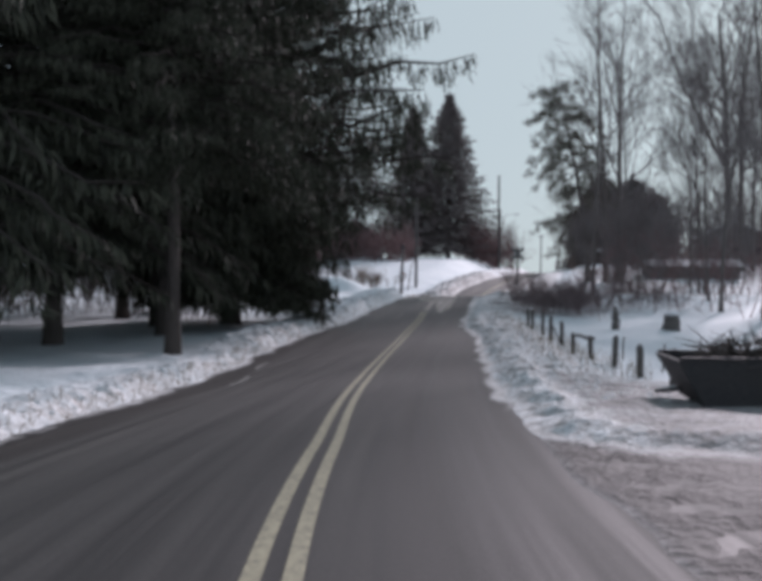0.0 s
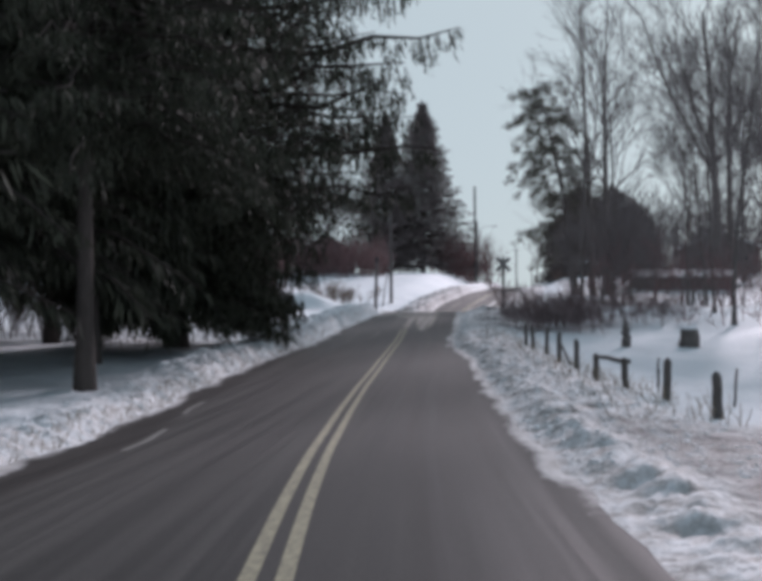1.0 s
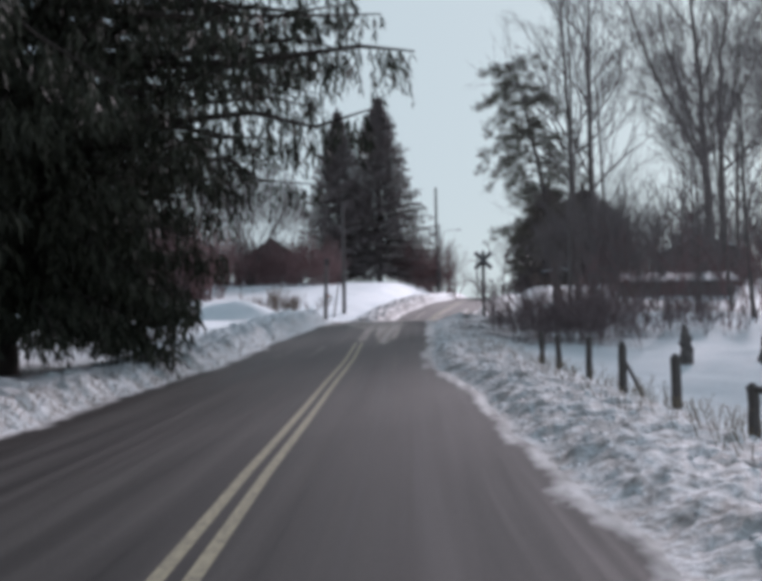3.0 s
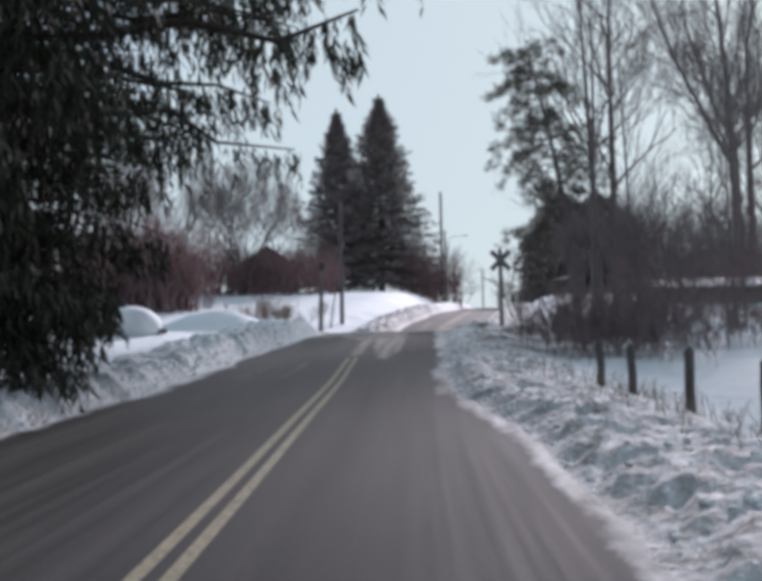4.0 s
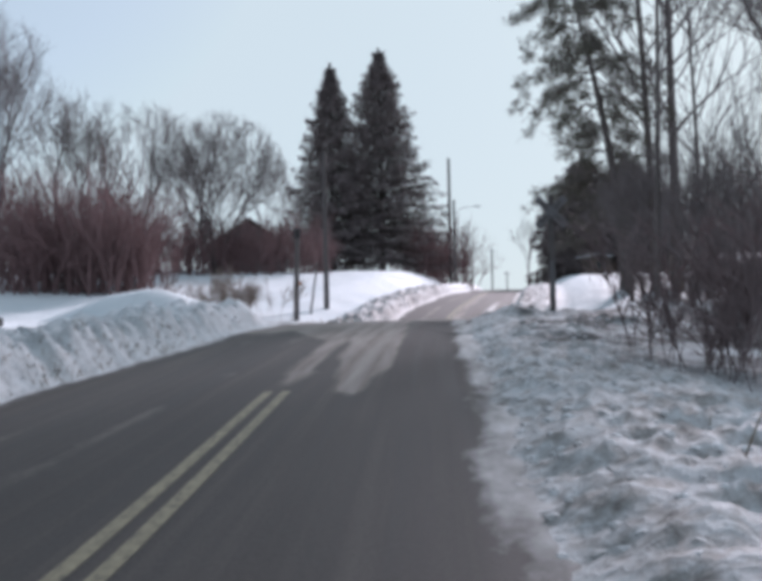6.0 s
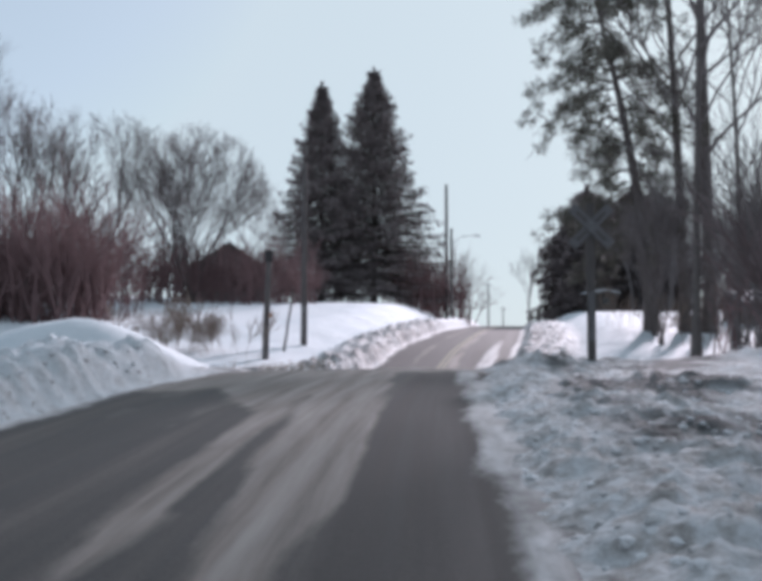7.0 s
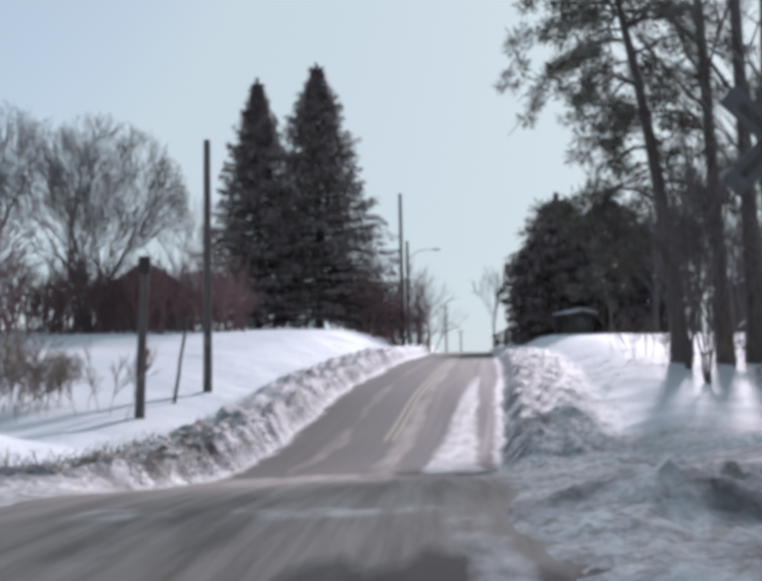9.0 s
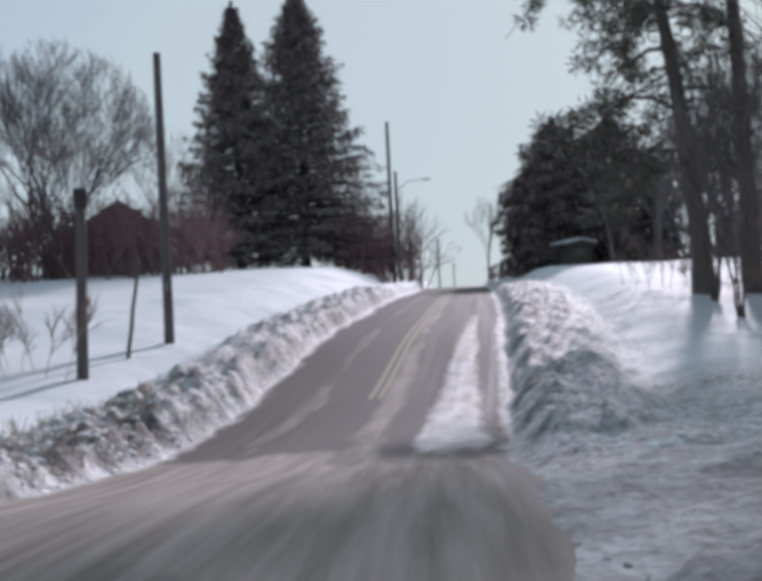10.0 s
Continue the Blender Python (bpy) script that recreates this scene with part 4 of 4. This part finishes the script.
DARK_STEEL = two_scale("dark_rusty_steel", (0.018, 0.018, 0.022), (0.055, 0.048, 0.048), 2.5, 22, 0.6, 0.4, (1, 1, 1), 0.25, 0.005)
RUBBER = two_scale("black_rubber", (0.012, 0.012, 0.012), (0.03, 0.03, 0.03), 3, 30, 0.85, 0.3)
ROCK = two_scale("dark_rock", (0.06, 0.058, 0.058), (0.17, 0.165, 0.16), 0.8, 5, 0.9, 0.2, (1, 1, 1), 0.8, 0.06)
GLASS = mat("window_glass", (0.03, 0.035, 0.04), 0.08, 0.6)[0]
SIDING_DARK = two_scale("brown_clapboard", (0.13, 0.105, 0.10), (0.21, 0.175, 0.17), 0.6, 8, 0.85, 0.2, (1, 1, 6))
TRIM = two_scale("brown_trim", (0.10, 0.085, 0.08), (0.17, 0.15, 0.14), 1, 12, 0.7, 0.3)
SHINGLE = two_scale("dark_shingles", (0.09, 0.076, 0.075), (0.16, 0.14, 0.135), 0.7, 10, 0.95, 0.15, (1, 4, 1))
DRIFT = two_scale("drift_snow", (0.74, 0.77, 0.81), (0.84, 0.86, 0.88), 0.6, 4, 0.75, 0.25, (1, 1, 1), 0.3, 0.04)


def plowed_material():
    m, nt, b = mat("plowed_snow", (0.6, 0.62, 0.64), 0.75, 0.25)
    geo = nt.nodes.new("ShaderNodeNewGeometry")
    tone = ramp(nt, geo.outputs["Random Per Island"], [(0.0, (0.6, 0.59, 0.585)), (0.35, (0.72, 0.72, 0.73)), (0.8, (0.82, 0.84, 0.86))])
    nt.links.new(mix(nt, ramp(nt, grain(nt, 9, 5), [(0.4, (0, 0, 0)), (0.75, (0.6, 0.6, 0.6))]), tone, (0.6, 0.59, 0.58)), b.inputs["Base Color"])
    bump(nt, b, grain(nt, 14, 4), 0.5, 0.03)
    return m


PLOWED = plowed_material()


def pole(name, x, y, height, r, label, category="utility pole"):
    root = empty_at(name, x, y, gz(x, y) - 0.15)
    bm = bmesh.new()
    rod(bm, r, r * 0.74, (0, 0, 0), (0, 0, height + 0.15), 14, 8, 0.012, int(x * 10))
    part("shaft", bm, POLE_WOOD, root, smooth=True)
    return tagged(root, label, category)


def insulators(root, height, turn):
    m = Matrix.Rotation(radians(turn), 4, "Z")
    bm = bmesh.new()
    box(bm, (2.2, 0.1, 0.12), (0, 0.12, 0), None, 0.012)
    bmesh.ops.transform(bm, matrix=Matrix.Translation((0, 0, height - 0.5)) @ m, verts=bm.verts)
    part("crossarm", bm, POLE_WOOD, root)
    for dx in (-0.95, -0.45, 0.45, 0.95):
        bm = bmesh.new()
        rod(bm, 0.05, 0.035, (dx, 0.12, height - 0.44), (dx, 0.12, height - 0.3), 8)
        bmesh.ops.transform(bm, matrix=m, verts=bm.verts)
        part("insulator", bm, STEEL, root)


near_pole = pole("utility_pole", 6.75, 93.6, 9.0, 0.16, "dark weathered wooden utility pole standing in snow")
bm = bmesh.new()
box(bm, (0.05, 0.02, 0.3), (0, -0.165, 1.9), None, 0.004)
part("marker_tag", bm, STEEL, near_pole, "small metal marker tag")
pole("utility_pole", 24.3, 150, 15.5, 0.2, "tall bare wooden utility pole beside the far road")
for px, py, ph in ((52, 249, 13.5), (68, 300, 13.5)):
    insulators(pole("utility_pole", px, py, ph, 0.2, "far wooden utility pole beyond the hill"), ph, 15)


def street_lamp(x, y):
    root = pole("street_lamp", x, y, 9.0, 0.15, "street lamp on a wooden pole with a long arm", "street lamp")
    bm = bmesh.new()
    rod(bm, 0.035, 0.03, (0.05, 0, 7.6), (1.0, 0, 8.35), 8)
    rod(bm, 0.03, 0.03, (1.0, 0, 8.35), (2.3, 0, 8.45), 8)
    part("arm", bm, STEEL, root, "curved steel arm", True)
    bm = bmesh.new()
    box(bm, (0.62, 0.24, 0.13), (2.55, 0, 8.45), None, 0.05)
    part("lamp_head", bm, STEEL, root, "flat grey lamp head")


street_lamp(22.4, 137)


def marker_post(x, y, height):
    """Square dark post with a snow cap and an orange tag."""
    root = empty_at("signal_post", x, y, gz(x, y) - 0.15, 10)
    bm = bmesh.new()
    rod(bm, 0.15, 0.12, (0, 0, 0), (0.12, 0, height), 12, 6, 0.008, 5)
    part("shaft", bm, POLE_WOOD, root, smooth=True)
    bm = bmesh.new()
    box(bm, (0.34, 0.3, 0.5), (0.12, 0, height + 0.12), None, 0.04)
    part("head", bm, DARK_STEEL, root, "dark boxy head")
    bm = bmesh.new()
    box(bm, (0.1, 0.03, 0.18), (0.2, -0.15, 2.05), None, 0.01)
    part("tag", bm, ORANGE, root, "small orange tag")
    return tagged(root, "dark round post with a boxy head at the crossing", "post")


marker_post(4.95, 88.2, 4.5)
root = empty_at("leaning_stake", 5.75, 91.0, gz(5.75, 91.0) - 0.1)
bm = bmesh.new()
rod(bm, 0.06, 0.045, (0, 0, 0), (0.42, 0.05, 2.9), 9, 6, 0.012, 3)
part("stick", bm, POST_WOOD, root, smooth=True)
tagged(root, "thin weathered stake leaning beside the utility pole", "stake")


def crossbuck(x, y):
    root = empty_at("crossbuck_sign", x, y, gz(x, y) - 0.2, -9)
    bm = bmesh.new()
    box(bm, (0.17, 0.17, 3.75), (0, 0, 1.87), None, 0.012)
    part("post", bm, POLE_WOOD, root, "dark square wooden post")
    for s in (-1, 1):
        bm = bmesh.new()
        box(bm, (1.22, 0.03, 0.23), (0, -0.105 - 0.018 * (s + 1), 3.22), Matrix.Rotation(radians(45 * s), 4, "Y"), 0.006)
        blade = part("blade", bm, SIGN_WHITE, root, "weathered white crossbuck blade")
        for k in (-1, 1):
            bm = bmesh.new()
            box(bm, (0.30, 0.008, 0.07), (0.3 * k, 0, 0), None)
            bmesh.ops.transform(bm, matrix=Matrix.Translation((0, -0.124 - 0.018 * (s + 1), 3.22)) @ Matrix.Rotation(radians(45 * s), 4, "Y"), verts=bm.verts)
            part("lettering_bar", bm, POLE_WOOD, blade)
    bm = bmesh.new()
    box(bm, (0.13, 0.006, 1.1), (0, -0.09, 1.2), None)
    part("reflector_strip", bm, SIGN_WHITE, root, "pale reflective strip")
    for z in (3.16, 3.3):
        bm = bmesh.new()
        rod(bm, 0.016, 0.016, (0, -0.17, z), (0, 0.1, z), 6)
        part("bolt", bm, STEEL, root)
    return tagged(root, "weathered railroad crossbuck sign on a wooden post", "road sign")


crossbuck(12.46, 68.1)

# ---- old fence along the yard ----
POSTS = [(6.85, 19.2, 0.7, 0.09), (7.06, 22.05, 0.74, 0.095), (7.33, 25.2, 0.8, 0.09), (7.51, 28.2, 0.72, 0.09), (7.60, 30.9, 0.72, 0.085), (7.94, 34.0, 0.88, 0.09),
         (8.17, 37.0, 0.98, 0.09), (8.40, 39.7, 0.98, 0.08), (8.44, 42.0, 0.92, 0.08), (8.68, 44.3, 0.9, 0.085)]
fence = empty_at("fence", 7.6, 30.9, gz(7.6, 30.9))
tagged(fence, "old fence of weathered posts with one remaining rail", "fence")
for i, (x, y, h, r) in enumerate(POSTS):
    rng = random.Random(300 + i)
    bm = bmesh.new()
    z = gz(x, y)
    tip = (x + rng.uniform(-0.05, 0.05), y + rng.uniform(-0.05, 0.05), z + h)
    rod(bm, r, r * 0.9, (x, y, z - 0.3), tip, 9, 5, 0.012, i)
    rod(bm, r * 0.88, r * 0.35, tip, (tip[0], tip[1], tip[2] + r * 0.8), 9)
    bmesh.ops.transform(bm, matrix=Matrix.Translation(-Vector(fence.location)), verts=bm.verts)
    part("post", bm, POST_WOOD, fence)
bm = bmesh.new()
a, b = POSTS[3], POSTS[4]
rod(bm, 0.06, 0.05, (a[0], a[1] - 0.15, gz(a[0], a[1]) + a[2] - 0.02), (b[0], b[1] + 0.15, gz(b[0], b[1]) + b[2] - 0.02), 8, 5, 0.015, 9)
bmesh.ops.transform(bm, matrix=Matrix.Translation(-Vector(fence.location)), verts=bm.verts)
part("rail", bm, POST_WOOD, fence, "weathered top rail")
bm = bmesh.new()
rod(bm, 0.04, 0.035, (8.17, 37.05, gz(8.17, 37.0) + 0.75), (8.52, 36.7, gz(8.52, 36.7) - 0.05), 7, 4, 0.01, 4)
bmesh.ops.transform(bm, matrix=Matrix.Translation(-Vector(fence.location)), verts=bm.verts)
part("brace", bm, POST_WOOD, fence, "slanted broken brace")
bm = bmesh.new()
z = gz(13.1, 44.9)
rod(bm, 0.22, 0.17, (13.1, 44.9, z - 0.2), (13.15, 44.9, z + 0.75), 9, 6, 0.06, 40)
rod(bm, 0.17, 0.05, (13.15, 44.9, z + 0.75), (13.05, 44.9, z + 1.15), 9, 4, 0.04, 41)
tagged(obj("tree_snag", bm, BARK), "short rounded tree snag standing in the snowy yard", "stump")
for x, y, h, ds in ((9.3, 31.0, 0.8, 0.035), (8.35, 24.2, 0.75, 0.03), (8.2, 28.0, 0.55, 0.022)):
    bm = bmesh.new()
    z = gz(x, y)
    rod(bm, ds, ds * 0.8, (x, y, z - 0.2), (x + 0.05, y, z + h), 8, 5, 0.02, int(y))
    tagged(obj("stake", bm, POST_WOOD), "thin weathered stake standing in snow behind the fence", "stake")


def stump(x, y):
    root = empty_at("tree_stump", x, y, gz(x, y) - 0.1)
    bm = bmesh.new()
    rod(bm, 0.48, 0.36, (0, 0, 0), (0, 0, 0.85), 14, 5, 0.04, 8)
    part("trunk", bm, BARK, root)
    bm = bmesh.new()
    bmesh.ops.create_uvsphere(bm, u_segments=14, v_segments=6, radius=0.4, matrix=Matrix.Translation((0, 0, 0.86)) @ Matrix.Diagonal((1, 1, 0.3, 1)))
    part("snow_cap", bm, DRIFT, root, "rounded cap of snow", True)
    tagged(root, "broad dark tree stump capped with snow", "stump")


stump(16.0, 45.2)


def trailer(x, y, rz):
    root = empty_at("utility_trailer", x, y, gz(x, y) - 0.03, rz)
    root.scale = (1.25, 1.25, 0.9)
    bm = bmesh.new()
    prof = [(-1.65, 0.86), (-1.3, 0.06), (1.35, 0.06), (1.45, 0.86)]
    vs = [[bm.verts.new((px, s, pz)) for px, pz in prof] for s in (-0.72, 0.72)]
    bm.faces.new(vs[0][::-1])
    bm.faces.new(vs[1])
    for i in range(3):
        bm.faces.new((vs[0][i], vs[0][i + 1], vs[1][i + 1], vs[1][i]))
    bm.normal_update()
    bmesh.ops.solidify(bm, geom=bm.faces[:], thickness=0.04)
    part("tub", bm, DARK_STEEL, root, "dark steel tub with a sloped end")
    for s in (-0.74, 0.74):
        bm = bmesh.new()
        box(bm, (3.1, 0.06, 0.06), (-0.1, s, 0.88), None, 0.01)
        part("top_rail", bm, DARK_STEEL, root)
        bm = bmesh.new()
        rod(bm, 0.29, 0.29, (0.2, s * 1.05, 0.29), (0.2, s * 1.3, 0.29), 20)
        wheel = part("wheel", bm, RUBBER, root)
        bm = bmesh.new()
        rod(bm, 0.15, 0.13, (0.2, s * 1.29, 0.29), (0.2, s * 1.32, 0.29), 14)
        part("rim", bm, STEEL, wheel)
        bm = bmesh.new()
        box(bm, (0.75, 0.24, 0.03), (0.2, s * 1.18, 0.64), None, 0.01)
        part("fender", bm, DARK_STEEL, root)
    bm = bmesh.new()
    rod(bm, 0.04, 0.04, (-1.3, 0.3, 0.2), (-1.75, 0.4, 0.12), 8)
    part("tongue", bm, DARK_STEEL, root)
    bm = bmesh.new()
    box(bm, (0.03, 0.1, 0.08), (-1.5, -0.55, 0.52), None, 0.008)
    part("reflector", bm, SIGN_WHITE, root, "small white reflector")
    tagged(root, "low dark steel utility trailer parked on packed snow", "trailer")
    rng = random.Random(77)
    soup = Soup()
    for _ in range(900):
        px = rng.uniform(-1.1, 1.3)
        p = Vector((px, rng.uniform(-0.6, 0.6), rng.uniform(0.6, 0.9 + 0.28 * (1 - (px / 1.4) ** 2))))
        d = Vector((rng.uniform(-1, 1), rng.uniform(-1, 1), rng.uniform(-0.1, 0.55))).normalized()
        q = p + d * rng.uniform(0.25, 0.6)
        soup.tube([p, p.lerp(q, 0.5) + Vector((0, 0, 0.03)), q], [0.014, 0.01, 0.004], 3)
    load = soup.mesh("brush_load", SPRUCE_TRUNK, None)
    load.matrix_world = pose(x, y, gz(x, y) - 0.03, 0, 0, rz) @ Matrix.Diagonal((1.25, 1.25, 0.9, 1))
    tagged(load, "heap of cut grey branches lying in the trailer", "brush pile")


trailer(7.55, 15.4, -8)


def snow_mound(x, y, z_off=0.0):
    root = empty_at("boulder", x, y, gz(x, y) + z_off, 12)
    root.scale = (0.84, 0.84, 0.84)
    bm = bmesh.new()
    bmesh.ops.create_icosphere(bm, subdivisions=4, radius=1.0)
    for v in bm.verts:
        v.co *= 1 + 0.10 * noise.noise(v.co * 1.6) + 0.04 * noise.noise(v.co * 4)
        v.co = Vector((v.co.x * 1.25, v.co.y * 1.0, v.co.z * 0.85 + 0.15))
    part("stone", bm, ROCK, root, "dark stone showing at the sides", True)
    bm = bmesh.new()
    bmesh.ops.create_icosphere(bm, subdivisions=4, radius=1.0)
    for v in bm.verts:
        v.co *= 1 + 0.06 * noise.noise(v.co * 1.2 + Vector((3, 1, 2)))
        v.co = Vector((v.co.x * 1.27 + 0.12, v.co.y * 1.12 - 0.1, v.co.z * 0.98 + 0.16))
    part("snow_cover", bm, DRIFT, root, "smooth thick cover of snow", True)
    tagged(root, "large boulder almost buried under smooth snow", "boulder")
    bm = bmesh.new()
    rod(bm, 0.13, 0.1, (x + 0.9, y - 0.3, gz(x + 0.9, y - 0.3) + 0.08), (x + 1.4, y - 0.1, gz(x + 1.4, y) + 0.15), 10, 4, 0.02, 2)
    tagged(obj("log", bm, BARK), "short dark log half buried in snow beside a boulder", "log")


snow_mound(-3.6, 63.4, 0.1)


# ---- houses ----
def house(name, x, y, rz, w, d, h, rise, siding, label, snowy, windows):
    root = empty_at(name, x, y, gz(x, y) - 0.6, rz)
    bm = bmesh.new()
    hw, hd = w / 2, d / 2
    ring = [bm.verts.new(p) for p in ((-hw, -hd, 0), (hw, -hd, 0), (hw, hd, 0), (-hw, hd, 0))]
    top = [bm.verts.new(p) for p in ((-hw, -hd, h), (hw, -hd, h), (hw, hd, h), (-hw, hd, h))]
    ga, gb = bm.verts.new((0, -hd, h + rise)), bm.verts.new((0, hd, h + rise))
    bm.faces.new((ring[0], ring[1], top[1], ga, top[0]))
    bm.faces.new((ring[2], ring[3], top[3], gb, top[2]))
    bm.faces.new((ring[1], ring[2], top[2], top[1]))
    bm.faces.new((ring[3], ring[0], top[0], top[3]))
    part("wall", bm, siding, root)
    slope = math.hypot(hw, rise) + 0.45
    ang = math.atan2(rise, hw)
    for s in (-1, 1):
        bm = bmesh.new()
        box(bm, (slope, d + 0.8, 0.14), (s * (slope / 2 * math.cos(ang)), 0, h + rise - slope / 2 * math.sin(ang) + 0.1), Matrix.Rotation(s * ang, 4, "Y"), 0.01)
        roof = part("roof", bm, SHINGLE, root, "dark shingled roof slope")
        if snowy:
            bm = bmesh.new()
            box(bm, (slope * 0.96, d + 0.7, 0.16), (s * (slope / 2 * math.cos(ang)), 0, h + rise - slope / 2 * math.sin(ang) + 0.25), Matrix.Rotation(s * ang, 4, "Y"), 0.05)
            part("roof_snow", bm, DRIFT, roof, "layer of snow on the roof")
        bm = bmesh.new()
        box(bm, (slope, 0.06, 0.2), (s * (slope / 2 * math.cos(ang)), -hd - 0.42, h + rise - slope / 2 * math.sin(ang) + 0.06), Matrix.Rotation(s * ang, 4, "Y"), 0.008)
        part("bargeboard", bm, TRIM, root)
    for wx, wz, ww, wh in windows:
        bm = bmesh.new()
        box(bm, (ww + 0.18, 0.08, wh + 0.18), (wx, -hd - 0.03, wz), None, 0.01)
        frame_ob = part("window_frame", bm, TRIM, root)
        bm = bmesh.new()
        box(bm, (ww, 0.03, wh), (wx, -hd - 0.07, wz), None)
        part("pane", bm, GLASS, frame_ob)
    bm = bmesh.new()
    box(bm, (0.6, 0.6, 1.3), (hw * 0.4, hd * 0.2, h + rise * 0.75), None, 0.02)
    part("chimney", bm, SIDING_DARK, root)
    return tagged(root, label, "house")


house("house", 0.3, 141, 6, 7.8, 8, 3.4, 2.6, SIDING_DARK, "low brown clapboard house with a dark gable roof", False, ((-2.4, 2.0, 0.9, 1.0), (1.6, 2.0, 1.0, 1.0)))
house("house", 60, 142, -22, 11, 14, 4.2, 2.4, SIDING_DARK, "long dark house with snow on its roof behind trees", True, ((-3, 2.4, 1.2, 1.3), (0.2, 2.4, 1.2, 1.3), (3.2, 2.4, 1.2, 1.3)))
house("shed", 41.0, 147, 8, 2.4, 2.6, 2.5, 0.25, SPRUCE_TRUNK, "low dark shed with a snowy roof before dense evergreens", True, ((0, 1.7, 0.7, 0.7),))
house("shed", 37.2, 99.5, 79, 5.0, 9.5, 1.7, 0.65, SIDING_DARK, "long low dark shed with snow on its roof among trees", True, ())


# ---- slush, clods and stubble ----
ball = bmesh.new()
bmesh.ops.create_icosphere(ball, subdivisions=1, radius=1.0)
LUMP_V = [tuple(v.co) for v in ball.verts]
LUMP_F = [tuple(v.index for v in f.verts) for f in ball.faces]
ball.free()


def clods(name, spot, count, size, seed, material, label):
    rng = random.Random(seed)
    soup = Soup()
    for _ in range(count):
        x, y = spot(rng)
        r = size * rng.uniform(0.35, 1.2)
        z = gz(x, y) - r * 0.22
        k = len(soup.v)
        turn = Euler((rng.uniform(0, 6), rng.uniform(0, 6), rng.uniform(0, 6))).to_matrix()
        for p in LUMP_V:
            q = turn @ (Vector(p) * r * rng.uniform(0.72, 1.12))
            soup.v.append((x + q.x, y + q.y, z + q.z * 0.6))
        soup.f += [tuple(k + i for i in f) for f in LUMP_F]
    ob = soup.mesh(name, material, None)
    return tagged(ob, label, "snow clods", kind="stuff")


def along(lo, hi, y0, y1, left):
    def spot(r):
        y = r.uniform(y0, y1)
        e = float(left_edge(np.array(y))) if left else float(right_edge(np.array(y)))
        return float(road_x(y)) + (e - r.uniform(lo, hi) if left else e + r.uniform(lo, hi)), y
    return spot


clods("snow_clods", along(0.1, 3.6, 15, 62, False), 3600, 0.065, 501, PLOWED, "broken lumps of plowed snow on the bank")
clods("snow_clods", along(0.05, 1.6, 8, 64, True), 2200, 0.06, 502, PLOWED, "lumps of plowed snow on the bank")
clods("snow_clods", along(0.2, 2.4, 76, 118, True), 700, 0.07, 503, PLOWED, "lumps of plowed snow on the far bank")
def over_road(r):
    y = 68.6 + r.gauss(0, 0.6)
    return float(road_x(y)) + r.uniform(-3.4, 2.6), y


clods("slush_ridge", over_road, 380, 0.04, 506, SLUSH, "low ridge of slush left across the rails")
clods("dirty_clods", along(0.6, 7.0, 74.0, 78.5, False), 330, 0.13, 507, PLOWED, "grey frozen clods along the corner of the side road")
clods("dirty_clods", along(0.0, 2.2, 76, 82, True), 260, 0.12, 505, PLOWED, "grey frozen clods at the corner of the side road")


def stubble(name, spot, count, height, seed, label):
    rng = random.Random(seed)
    soup = Soup()
    for _ in range(count):
        x, y = spot(rng)
        p = Vector((x, y, gz(x, y) - 0.03))
        d = Vector((rng.uniform(-0.6, 0.6), rng.uniform(-0.6, 0.6), 1)).normalized()
        h = height * rng.uniform(0.4, 1.2)
        q = p + d * h
        bend = q + Vector((rng.uniform(-1, 1), rng.uniform(-1, 1), -0.2)) * h * 0.35
        soup.tube([p, q, bend], [0.007, 0.005, 0.003], 3)
    return tagged(soup.mesh(name, DRY_GRASS, None), label, "dry grass", kind="stuff")


stubble("dry_grass", along(0.2, 2.4, 75, 83, True), 420, 0.3, 601, "dry grass stems poking out of the far bank")
stubble("dry_grass", along(0.0, 0.5, 6, 60, True), 900, 0.16, 602, "short dead grass at the edge of the road")
stubble("dry_grass", along(1.5, 4.0, 20, 48, False), 500, 0.4, 603, "dead weeds between the road and the fence")
